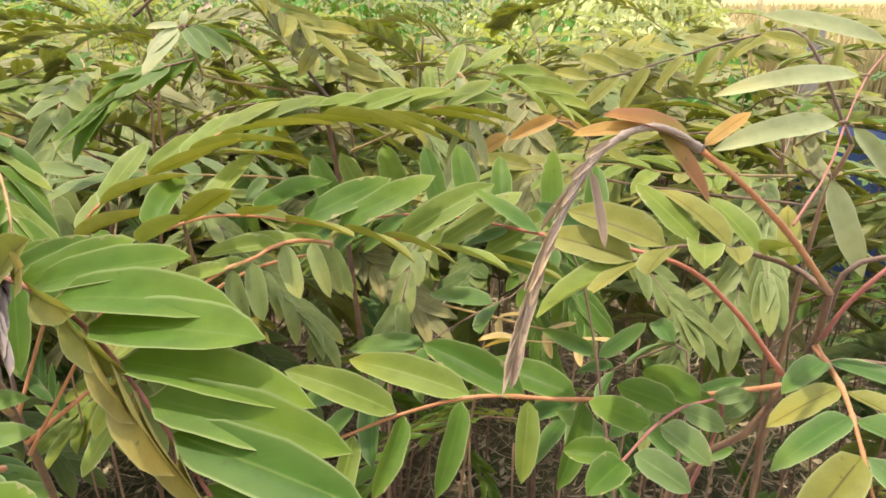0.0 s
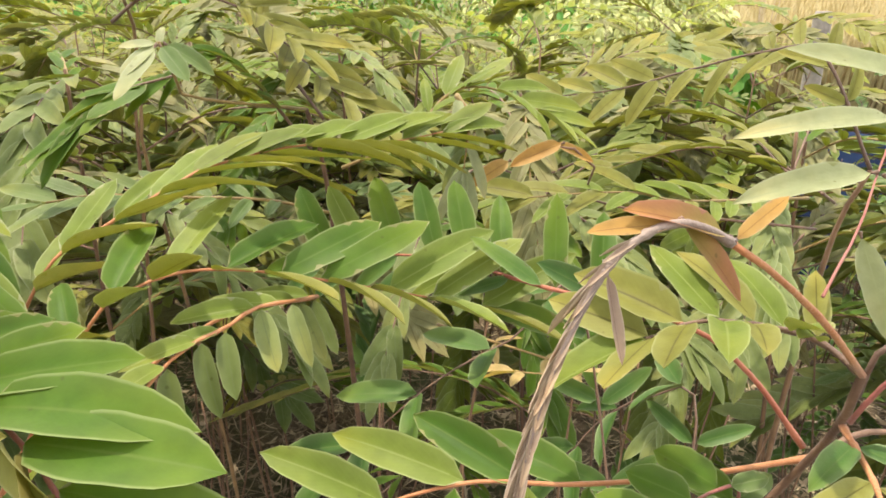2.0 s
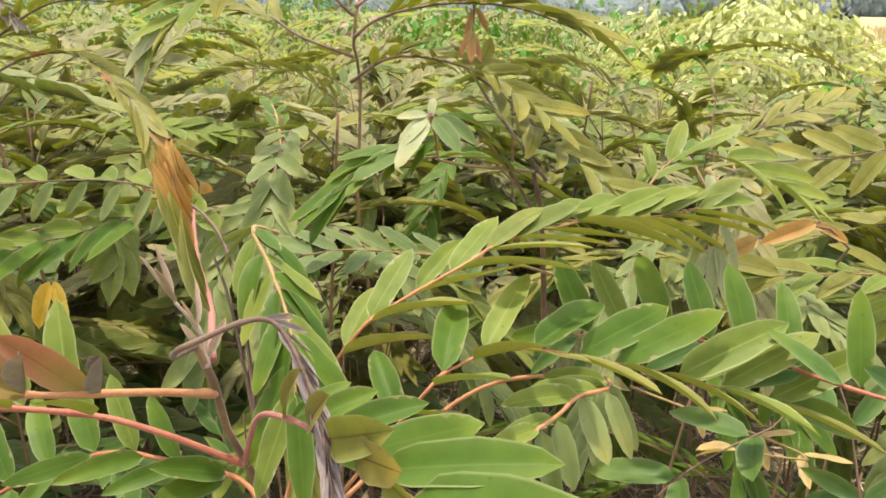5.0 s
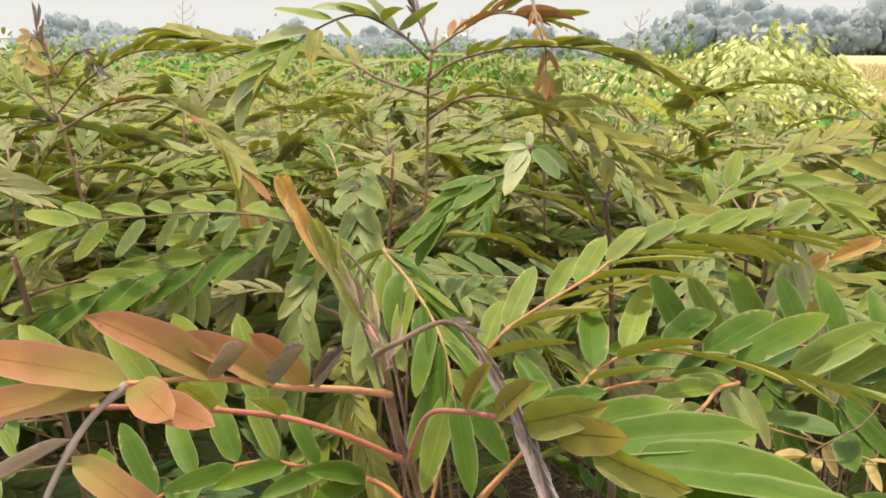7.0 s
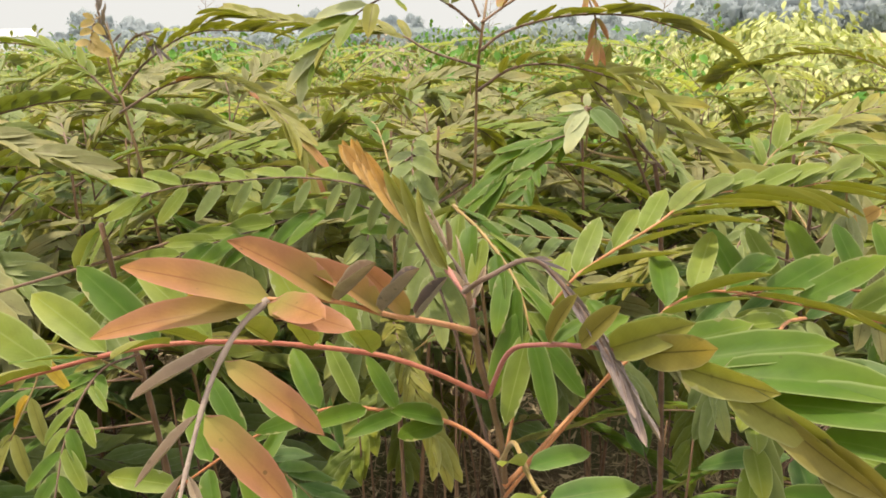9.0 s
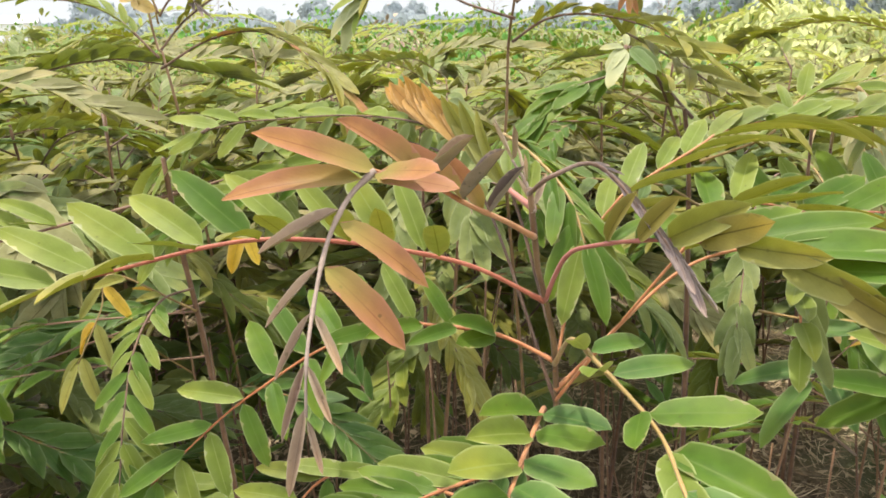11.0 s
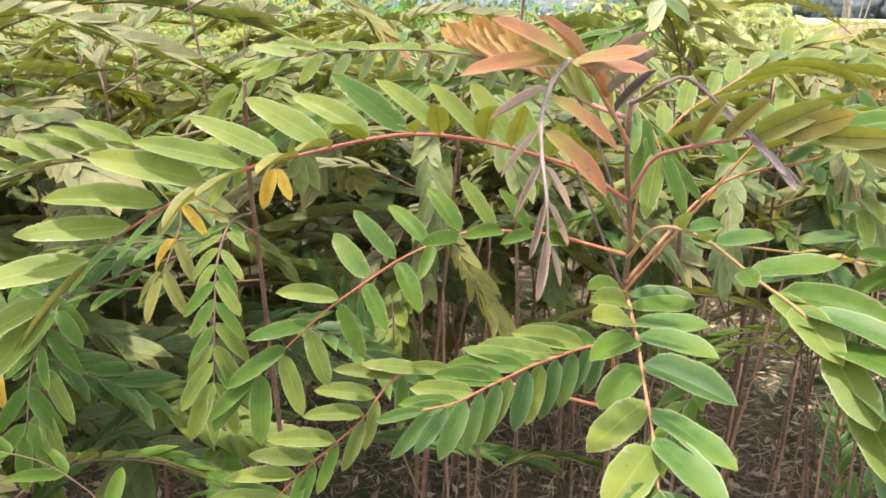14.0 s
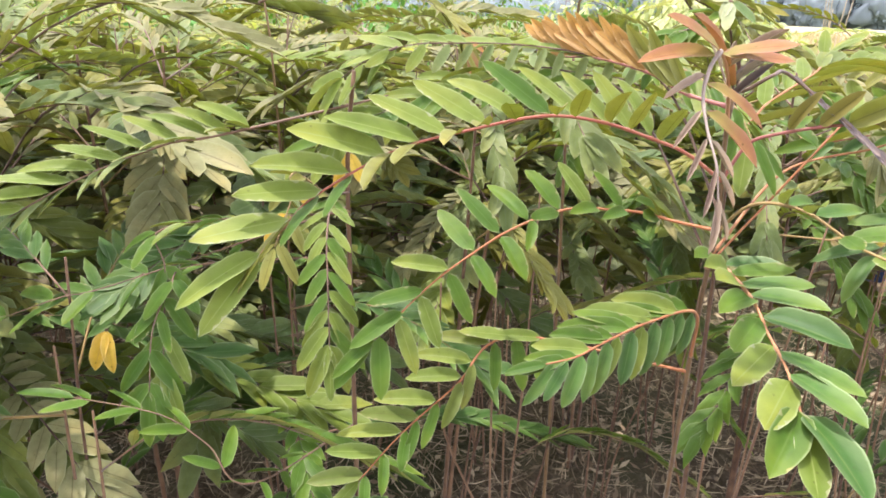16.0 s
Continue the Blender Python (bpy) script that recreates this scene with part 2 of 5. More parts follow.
def leaflet_mesh(palette, ratio, shape):
    """One of the shared leaflet meshes."""
    key = (palette, round(ratio, 2), shape)
    if key not in BLADES:
        fold, droop, wave = [(0.3, 0.10, 0.0), (0.55, 0.16, 0.01), (0.1, 0.05, 0.012), (0.4, 0.24, 0.006), (0.9, -0.06, 0.01)][shape]
        v, f, s, u = blade(ratio, fold, droop, wave, 9, 2)
        ob = linked("leaflet", v, f, PALETTES[palette], None, "", s, u)
        BLADES[key] = ob.data
        bpy.data.objects.remove(ob)
    return BLADES[key]


def spline(points, count):
    """Points along a smooth curve through the given ones (Catmull-Rom)."""
    p = [Vector(q) for q in points]
    p = [2 * p[0] - p[1]] + p + [2 * p[-1] - p[-2]]
    lengths = [(p[i + 1] - p[i]).length for i in range(1, len(p) - 2)]
    total, out = sum(lengths), []
    for k in range(count + 1):
        want, i = total * k / count, 0
        while i < len(lengths) - 1 and want > lengths[i]:
            want -= lengths[i]
            i += 1
        u = min(1.0, want / max(lengths[i], 1e-6))
        a, b, c, d = p[i:i + 4]
        out.append(0.5 * (2 * b + (c - a) * u + (2 * a - 5 * b + 4 * c - d) * u * u + (3 * b - a - 3 * c + d) * u ** 3))
    return out


def tube(points, radii, sides=6):
    """Vertices and faces of a round stalk along the points."""
    verts, faces = [], []
    side = None
    for i, p in enumerate(points):
        t = (points[min(i + 1, len(points) - 1)] - points[max(i - 1, 0)]).normalized()
        if side is None:
            side = t.orthogonal().normalized()
        side = (side - t * side.dot(t)).normalized()
        other = t.cross(side)
        for k in range(sides):
            a = 2 * math.pi * k / sides
            verts.append(p + radii[i] * (math.cos(a) * side + math.sin(a) * other))
    for i in range(len(points) - 1):
        for k in range(sides):
            a, b = i * sides + k, i * sides + (k + 1) % sides
            faces.append((a, b, b + sides, a + sides))
    faces.append(tuple(range(sides))[::-1])
    faces.append(tuple(range(len(verts) - sides, len(verts))))
    return verts, faces


def stem(parent, points, r0, r1, mat=None, name="stem", bumps=0.12, label="", most=40):
    count = max(6, int(sum((Vector(points[i + 1]) - Vector(points[i])).length for i in range(len(points) - 1)) / 0.02))
    pts = spline(points, min(count, most))
    n = len(pts) - 1
    radii = [(r0 + (r1 - r0) * i / n) * (1 + bumps * (i % 3 == 0)) for i in range(n + 1)]
    v, f = tube(pts, radii)
    return linked(name, v, f, [mat or BARK], parent, label)


def leaflet_frames(points, pairs, size, bare, splay, lift, up, rng, twist=0.0, jitter=8.0, end=True, close=0.35):
    """Poses and sizes of a compound leaf's leaflets along its stalk; splay, lift and size for its right and its left hand."""
    splay = splay if isinstance(splay, tuple) else (splay, splay)
    size = size if isinstance(size, tuple) else (size, size)
    pts = spline(points, 60)
    out = []
    for k in range(pairs):
        u = bare + (0.985 - bare) * (k / max(1, pairs - 1)) ** 0.95 if pairs > 1 else bare
        i = min(58, max(1, int(u * 60)))
        t = (pts[i + 1] - pts[i - 1]).normalized()
        n = Vector(up) - t * Vector(up).dot(t)
        n = n.normalized() if n.length > 0.05 else t.orthogonal().normalized()
        s = t.cross(n)
        grow = 0.70 + 0.42 * ((k + 0.5) / pairs) ** 0.8
        for hand, rise, opening, long in ((1, lift[0], splay[0], size[0]), (-1, lift[1], splay[1], size[1])):
            a = radians(opening * (1.05 - close * k / pairs) + rng.uniform(-jitter, jitter))
            b = radians(rise + rng.uniform(-jitter, jitter))
            out_way = hand * math.cos(b) * s + math.sin(b) * n
            d = (math.cos(a) * t + math.sin(a) * out_way).normalized()
            face = math.cos(b) * n - hand * math.sin(b) * s
            tw = radians(twist * hand + rng.uniform(-jitter, jitter))
            face = Matrix.Rotation(tw, 3, d) @ face
            face = (face - d * face.dot(d)).normalized()
            y = face.cross(d)
            where = pts[i] + d * 0.0015 + t * rng.uniform(-0.0015, 0.0015)
            rot = Matrix((d, y, face)).transposed().to_4x4()
            out.append((Matrix.Translation(where) @ rot, long * grow * rng.uniform(0.9, 1.08)))
    if end:
        t = (pts[60] - pts[57]).normalized()
        n = (Vector(up) - t * Vector(up).dot(t)).normalized()
        out.append((Matrix.Translation(pts[60]) @ Matrix((t, n.cross(t), n)).transposed().to_4x4(), max(size) * 1.08))
    return out


LEAF_LABELS = {"gold": "golden olive", "straw": "straw-yellow dying", "dull": "dull olive", "sage": "sage green", "amber": "amber young", "pale": "pale grey-green", "deep": "shade-deepened green", "green": "green", "light": "light green", "blue": "bluish green", "olive": "olive green", "bronze": "bronze-red young", "wilted": "dark wilted", "dry": "dry folded", "moss": "moss green",
               "yellow": "yellow dying"}


def leaf(plant, points, pairs=9, size=0.05, palette="green", bare=0.22, splay=52, lift=(25, 25), up=(0, 0, 1), stalk="red", ratio=0.275, r=0.0011, twist=0.0,
         jitter=8.0, end=True, mix=None, seed=0, close=0.35):
    """A pinnate leaf as a part of its shrub: the stalk, and each leaflet a mesh of its own under it."""
    rng = random.Random(seed * 977 + int(1000 * abs(points[0][0])) + int(7000 * abs(points[-1][1])))
    tones = palette if isinstance(palette, tuple) else (palette, palette)
    pts = spline(points, 4 * pairs + 8)
    n = len(pts) - 1
    radii = []
    for i in range(n + 1):
        u = i / n
        node = (u - bare) / (1 - bare) * (pairs - 1)
        swell = 0.35 * max(0, 1 - 5 * abs(node - round(node))) if u > bare - 0.05 else 0.0
        radii.append(r * (1.25 - 0.75 * u) * (1 + swell) * (1.2 if i < 2 else 1))
    v, f = tube(pts, radii)
    rachis = linked("compound_leaf", v, f, [STALKS[stalk]], plant, LEAF_LABELS[tones[1]] + " pinnate leaf on a " + stalk + " stalk")
    for hand, (m, grow) in enumerate(leaflet_frames(points, pairs, size, bare, splay, lift, up, rng, twist, jitter, end, close)):
        pal = tones[hand % 2] if not mix or rng.random() > mix[1] else mix[0]
        ob = new("leaflet", leaflet_mesh(pal, ratio + rng.choice((-0.03, 0, 0.03)), 4 if pal in ("wilted", "dry") else rng.randrange(4)))
        ob.parent = rachis
        ob.matrix_local = m @ Matrix.Diagonal((grow, grow, grow, 1))
    return rachis


def feather(plant, points, pairs, bare, ways, tones, faces, stalk="red", ratio=0.28, r=0.0011, mix=None, jitter=5.0, end=True, seed=0):
    """A pinnate leaf whose leaflets turn gradually along its stalk: for each of its two sides, rows of the place on the stalk and the way and length of a leaflet there."""
    rng = random.Random(seed * 977 + int(1000 * abs(points[0][0])) + int(7000 * abs(points[-1][1])))
    plain = [t if isinstance(t, str) else t[len(t) // 2] for t in tones]
    line, pts = spline(points, 100), spline(points, 4 * pairs + 8)
    n = len(pts) - 1
    radii = []
    for i in range(n + 1):
        u = i / n
        node = (u - bare) / (1 - bare) * (pairs - 1)
        swell = 0.35 * max(0, 1 - 5 * abs(node - round(node))) if u > bare - 0.05 else 0.0
        radii.append(r * (1.25 - 0.75 * u) * (1 + swell) * (1.2 if i < 2 else 1))
    v, f = tube(pts, radii)
    rachis = linked("compound_leaf", v, f, [STALKS[stalk]], plant, LEAF_LABELS[plain[0]] + " pinnate leaf on a " + stalk + " stalk")

    def put(where, way, face, pal):
        way = Matrix.Rotation(radians(rng.uniform(-jitter, jitter)), 3, Vector(face).normalized()) @ way
        d = way.normalized()
        up = Vector(face) + Vector((rng.uniform(-0.14, 0.14), rng.uniform(-0.14, 0.14), rng.uniform(-0.1, 0.1)))
        up = (up - d * up.dot(d)).normalized()
        g = way.length * rng.uniform(0.92, 1.06)
        ob = new("leaflet", leaflet_mesh(pal, ratio + rng.choice((-0.03, 0, 0.03)), 4 if pal in ("wilted", "dry") else rng.randrange(4)))
        ob.parent = rachis
        ob.matrix_local = Matrix.Translation(where) @ Matrix((d, up.cross(d), up)).transposed().to_4x4() @ Matrix.Diagonal((g, g * (0.5 if pal in ("wilted", "dry") else 1), g, 1))

    for k in range(pairs):
        u = bare + (0.985 - bare) * k / (pairs - 1)
        for side in (0, 1):
            rows = np.array(ways[side])
            way = Vector([float(np.interp(u, rows[:, 0], rows[:, c])) for c in (1, 2, 3)])
            pal = tones[side] if isinstance(tones[side], str) else tones[side][k]
            if mix and rng.random() < mix[1]:
                pal = mix[0]
            w = min(0.995, u + rng.uniform(-0.2, 0.2) * (1 - bare) / pairs)
            put(line[int(100 * w)] + way.normalized() * 0.0015, way, faces[side], pal)
    if end:
        put(line[100], (line[100] - line[97]).normalized() * Vector(ways[0][-1][1:]).length, faces[0], plain[0])
    return rachis


def shrub(label, where, group="shrubs in the field"):
    """An empty shrub at its foot on the ground; its parts keep world places."""
    e = new("shrub")
    e.empty_display_size = 0.05
    return tagged(e, label, "shrub", group)


# ---- ground ----
def ground_height(x, y):
    return 0.03 * noise.noise(Vector((x * 1.3, y * 1.3, 0))) + 0.012 * noise.noise(Vector((x * 6, y * 6, 3)))


def build_ground():
    m, n, l, bsdf = material("soil_with_litter")
    geo = n.new("ShaderNodeNewGeometry")

    def tex(scale, detail=4.0):
        t = n.new("ShaderNodeTexNoise")
        t.inputs["Scale"].default_value, t.inputs["Detail"].default_value = scale, detail
        l.new(geo.outputs["Position"], t.inputs["Vector"])
        return t.outputs[0]
    col = mixed(n, l, ramp(n, l, tex(9), 0.3, 0.7), (0.075, 0.052, 0.03), (0.15, 0.11, 0.065))
    col = mixed(n, l, ramp(n, l, tex(70), 0.5, 0.75), col, (0.26, 0.20, 0.13))
    col = mixed(n, l, ramp(n, l, tex(2.2), 0.45, 0.6, 0, 0.7), col, (0.05, 0.085, 0.025))
    sep = n.new("ShaderNodeSeparateXYZ")
    l.new(geo.outputs["Position"], sep.inputs[0])
    col = mixed(n, l, ramp(n, l, sep.outputs[1], 4.5, 7.0), col, mixed(n, l, ramp(n, l, tex(0.3), 0.4, 0.6), (0.09, 0.12, 0.035), (0.18, 0.18, 0.06)))
    l.new(col, bsdf.inputs["Base Color"])
    bsdf.inputs["Roughness"].default_value = 0.95
    bump = n.new("ShaderNodeBump")
    bump.inputs["Strength"].default_value, bump.inputs["Distance"].default_value = 0.8, 0.01
    l.new(tex(120), bump.inputs["Height"])
    l.new(bump.outputs[0], bsdf.inputs["Normal"])
    xs = sorted(set([-900, -300, -90, -30, -14] + [-8 + 0.12 * i for i in range(134)] + [14, 30, 90, 300, 900]))
    ys = sorted(set([-900, -300, -90, -30, -10, -4] + [-2 + 0.12 * i for i in range(92)] + [14, 30, 90, 300, 900]))
    verts = [(x, y, ground_height(x, y) if abs(x) < 9 and -3 < y < 10 else 0.0) for y in ys for x in xs]
    w = len(xs)
    faces = [(j * w + i, j * w + i + 1, (j + 1) * w + i + 1, (j + 1) * w + i) for j in range(len(ys) - 1) for i in range(w - 1)]
    tagged(linked("ground", verts, faces, [m]), "brown soil strewn with dry straw and leaf litter", "ground", kind="structure")


build_ground()


def litter():
    """Dry straw and curled dead leaves scattered on the soil under the shrubs."""
    m, n, l, bsdf = material("dry_litter")
    geo = n.new("ShaderNodeNewGeometry")
    l.new(mixed(n, l, geo.outputs["Random Per Island"], (0.17, 0.11, 0.06), (0.60, 0.49, 0.32)), bsdf.inputs["Base Color"])
    bsdf.inputs["Roughness"].default_value = 0.85
    rng = random.Random(17)
    verts, faces = [], []
    for k in range(22000):
        x, y = rng.uniform(-1.6, 1.3), rng.uniform(0.1, 2.2)
        straw = rng.random() < 0.7
        long, wide = (rng.uniform(0.03, 0.11), 0.0013) if straw else (rng.uniform(0.02, 0.04), rng.uniform(0.003, 0.007))
        mm = pose(x, y, ground_height(x, y) + rng.uniform(0.004, 0.03), rng.uniform(-35, 35), rng.uniform(-20, 20), rng.uniform(0, 360))
        o, curl = len(verts), rng.uniform(0, 0.3) * long
        verts += [mm @ Vector(q) for q in ((-long / 2, 0, curl * 0.5), (0, -wide, 0), (long / 2, 0, curl), (0, wide, 0.3 * wide))]
        faces += [(o, o + 1, o + 3), (o + 1, o + 2, o + 3)]
    tagged(linked("leaf_litter", verts, faces, [m]), "dry straw and dead leaflets lying on the soil", "leaf litter", kind="stuff")


litter()

# ---- shrubs close by ----
near = shrub("tall young shrub with red-stalked arching leaves and bronze shoots", (0, 0), "shrubs close by")
stem(near, [(-0.164, 0.33, -0.03), (-0.182, 0.322, 0.343), (-0.193, 0.302, 0.693), (-0.1987, 0.279, 0.8335), (-0.206, 0.2695, 0.867), (-0.2095, 0.264, 0.893), (-0.2108, 0.2635, 0.911), (-0.212, 0.256, 0.923)], 0.0029, 0.0016, STALKS['bark_olive'], "stem")
feather(near, [(-0.2043, 0.2718, 0.8590), (-0.235, 0.26, 0.879), (-0.261, 0.252, 0.889), (-0.301, 0.229, 0.902), (-0.34, 0.209, 0.907), (-0.384, 0.189, 0.9), (-0.426, 0.173, 0.889), (-0.467, 0.154, 0.866), (-0.481, 0.141, 0.852), (-0.492, 0.128, 0.839)], 14, 0.2,
        ([(0.22, -0.019, 0.019, 0.036), (0.28, -0.025, 0.013, 0.035), (0.35, -0.033, 0.011, 0.033), (0.48, -0.043, 0.011, 0.029), (0.59, -0.050, 0.002, 0.023), (0.7, -0.048, -0.015, 0.017), (0.8, -0.047, -0.022, 0.012), (0.88, -0.043, -0.030, 0.003), (1, -0.036, -0.036, -0.013)],
         [(0.25, 0.002, -0.030, 0.028), (0.33, -0.002, -0.030, 0.027), (0.41, -0.003, -0.032, 0.018), (0.49, -0.008, -0.034, 0.016), (0.57, -0.009, -0.036, 0.010), (0.69, -0.010, -0.037, -0.001), (0.74, -0.012, -0.037, -0.006), (0.81, -0.012, -0.036, -0.016), (0.9, -0.020, -0.032, -0.022), (1, -0.028, -0.026, -0.034)]),
        ('light', 'olive'), ((0.15, -0.6, 0.78), (-0.2, 0.3, 0.9)), stalk='red', ratio=0.28, mix=('green', 0.2))
feather(near, [(-0.1982, 0.2812, 0.8200), (-0.222, 0.309, 0.818), (-0.241, 0.312, 0.822), (-0.271, 0.315, 0.823), (-0.302, 0.317, 0.821), (-0.344, 0.31, 0.805), (-0.378, 0.299, 0.784), (-0.407, 0.286, 0.763), (-0.448, 0.262, 0.725)], 11, 0.16,
        ([(0.18, -0.021, -0.025, 0.023), (0.22, -0.019, 0.008, 0.027), (0.285, -0.018, 0.019, 0.031), (0.365, -0.027, 0.019, 0.032), (0.465, -0.030, 0.031, 0.028), (0.565, -0.031, 0.024, 0.030), (0.655, -0.034, 0.031, 0.025), (0.74, -0.046, -0.009, 0.008), (0.9, -0.034, -0.023, -0.019)],
         [(0.18, -0.019, -0.034, 0.009), (0.34, -0.023, -0.032, 0.010), (0.43, -0.026, -0.031, 0.005), (0.55, 0.015, -0.034, -0.018), (0.66, 0.019, -0.032, -0.018), (0.72, 0.021, -0.016, -0.034), (0.79, 0.018, -0.018, -0.037), (0.9, 0.016, -0.020, -0.038), (1, 0.002, -0.032, -0.040)]),
        ('green', 'green'), ((0.05, -0.6, 0.78), (0.2, -0.7, 0.6)), stalk='orange', mix=('light', 0.35), ratio=0.29)
feather(near, [(-0.2043, 0.2718, 0.8590), (-0.194, 0.265, 0.886), (-0.18, 0.254, 0.896), (-0.154, 0.229, 0.907), (-0.127, 0.203, 0.913), (-0.102, 0.185, 0.908), (-0.078, 0.164, 0.896), (-0.057, 0.144, 0.883)], 11, 0.27,
        ([(0.3, 0.018, 0.014, 0.010), (0.36, 0.025, 0.010, 0.012), (0.45, 0.036, 0.003, 0.013), (0.525, 0.045, -0.004, 0.014), (0.59, 0.052, -0.012, 0.015), (0.645, 0.055, -0.018, 0.013), (0.75, 0.054, -0.018, 0.004), (1, 0.050, -0.022, -0.006)],
         [(0.27, 0.004, -0.014, 0.028), (0.36, 0.015, -0.025, 0.024), (0.45, 0.019, -0.029, 0.021), (0.55, 0.024, -0.031, 0.008), (0.62, 0.022, -0.030, -0.002), (0.7, 0.020, -0.036, -0.010), (1, 0.020, -0.035, -0.012)]),
        ('green', 'gold'), ((0.1, -0.45, 0.88), (-0.8, -0.56, 0.1)), stalk='pink', ratio=0.31, mix=('olive', 0.2))
leaf(near, [(-0.212, 0.256, 0.921), (-0.21, 0.238, 0.926), (-0.2, 0.231, 0.935), (-0.181, 0.254, 0.935), (-0.159, 0.235, 0.916), (-0.143, 0.205, 0.897)], 15, 0.018, 'wilted', bare=0.42, splay=9, end=False, lift=(-40, -40), stalk='brown', ratio=0.17, jitter=3.0)
feather(near, [(-0.2098, 0.2639, 0.8966), (-0.222, 0.236, 0.912), (-0.2345, 0.2068, 0.9265), (-0.248, 0.18, 0.942), (-0.261, 0.156, 0.951)], 4, 0.4,
        ([(0.4, -0.012, -0.018, 0.028), (0.58, -0.016, -0.026, 0.032), (0.77, -0.021, -0.022, 0.031), (1.0, -0.034, -0.022, 0.02)],
         [(0.4, 0.018, -0.018, 0.024), (0.8, 0.022, -0.02, 0.02), (1.0, 0.024, -0.03, 0.006)]),
        ('bronze', ('wilted', 'wilted', 'dry', 'bronze')), ((0.1, -0.6, 0.8), (0.2, -0.6, 0.78)), stalk='orange', ratio=0.31, r=0.0013, end=False)
feather(near, [(-0.261, 0.156, 0.951), (-0.268, 0.147, 0.9435), (-0.273, 0.137, 0.931), (-0.2735, 0.122, 0.916), (-0.272, 0.107, 0.902), (-0.271, 0.1, 0.886)], 6, 0.05,
        ([(0.05, -0.042, -0.024, 0.006), (0.2, -0.026, -0.016, -0.014), (0.5, -0.012, -0.009, -0.02), (0.95, -0.004, -0.008, -0.024)],
         [(0.05, 0.03, -0.012, 0.0), (0.2, 0.033, -0.006, -0.013), (0.4, 0.03, -0.01, -0.022), (0.6, 0.012, -0.007, -0.018), (0.95, 0.004, -0.004, -0.018)]),
        (('bronze', 'dry', 'dry', 'dry', 'dry', 'dry'), ('bronze', 'bronze', 'bronze', 'dry', 'dry', 'dry')), ((0.1, -0.6, 0.8), (0.2, -0.6, 0.78)), stalk='grey', ratio=0.25, r=0.0009, end=False)
feather(near, [(-0.2105, 0.2647, 0.9109), (-0.2295, 0.3037, 0.9149), (-0.2483, 0.331, 0.9256), (-0.277, 0.3843, 0.9314), (-0.2973, 0.43, 0.929)], 11, 0.2,
        ([(0.1, -0.028, 0.016, 0.042), (0.4, -0.036, 0.03, 0.032), (1.0, -0.038, 0.03, 0.026)],
         [(0.1, -0.022, 0.006, 0.042), (0.4, -0.028, 0.012, 0.036), (1.0, -0.032, 0.018, 0.03)]),
        (('olive', 'olive') + ('amber',) * 9, ('olive', 'olive', 'olive') + ('amber',) * 8), ((-0.75, -0.35, 0.6), (-0.75, -0.4, 0.5)), stalk='pink', ratio=0.18, r=0.0014)
feather(near, [(-0.1979, 0.2824, 0.8130), (-0.186, 0.315, 0.868), (-0.167, 0.32, 0.901), (-0.153, 0.33, 0.911), (-0.121, 0.344, 0.929), (-0.106, 0.361, 0.935), (-0.074, 0.4, 0.936), (-0.027, 0.436, 0.931), (0.002, 0.454, 0.933)], 12, 0.28,
        ([(0.31, 0.006, 0.036, 0.023), (0.365, 0.019, 0.030, 0.026), (0.425, 0.015, 0.039, 0.017), (0.49, 0.020, 0.047, 0.016), (0.56, 0.026, 0.038, 0.015), (0.645, 0.032, 0.038, 0.013), (0.78, 0.032, 0.038, 0.011), (0.84, 0.040, 0.029, 0.022), (0.92, 0.034, 0.036, 0.015)],
         [(0.3, 0.046, -0.008, 0.026), (0.36, 0.048, -0.006, 0.024), (0.48, 0.050, -0.004, 0.018), (0.57, 0.052, -0.004, 0.008), (0.71, 0.053, -0.004, -0.002), (0.9, 0.054, 0.002, -0.004)]),
        ('light', 'olive'), ((0.0, -0.5, 0.86), (0.0, 0.35, 0.95)), stalk='orange', ratio=0.25, r=0.0008, mix=('moss', 0.25))
leaf(near, [(0.01, 0.485, 0.95), (0.018, 0.476, 0.94), (0.017, 0.465, 0.925), (0.015, 0.454, 0.911)], 4, 0.034, 'pale', bare=0.05, splay=30, lift=(-20, -20), stalk='olive', mix=('sage', 0.4), ratio=0.24)
feather(near, [(-0.1971, 0.2856, 0.7930), (-0.13, 0.277, 0.896), (-0.118, 0.287, 0.905), (-0.104, 0.3, 0.907), (-0.087, 0.311, 0.904), (-0.064, 0.322, 0.897), (-0.021, 0.333, 0.885), (0.023, 0.339, 0.874)], 9, 0.36,
        ([(0.39, -0.018, 0.029, 0.020), (0.45, 0.009, 0.044, 0.018), (0.54, 0.012, 0.041, 0.026), (0.615, 0.038, 0.042, 0.010), (0.7, 0.044, 0.026, 0.018), (0.775, 0.048, 0.010, 0.025), (0.88, 0.042, 0.012, 0.026)],
         [(0.42, 0.028, -0.030, 0.024), (0.48, 0.034, -0.017, 0.028), (0.6, 0.025, -0.037, 0.017), (0.7, 0.040, -0.025, 0.002), (0.84, 0.043, -0.022, 0.004), (0.94, 0.034, -0.032, 0.005)]),
        ('green', 'olive'), ((0.0, -0.6, 0.8), (0.0, 0.5, 0.85)), stalk='orange', ratio=0.27, r=0.0008, mix=('light', 0.3))
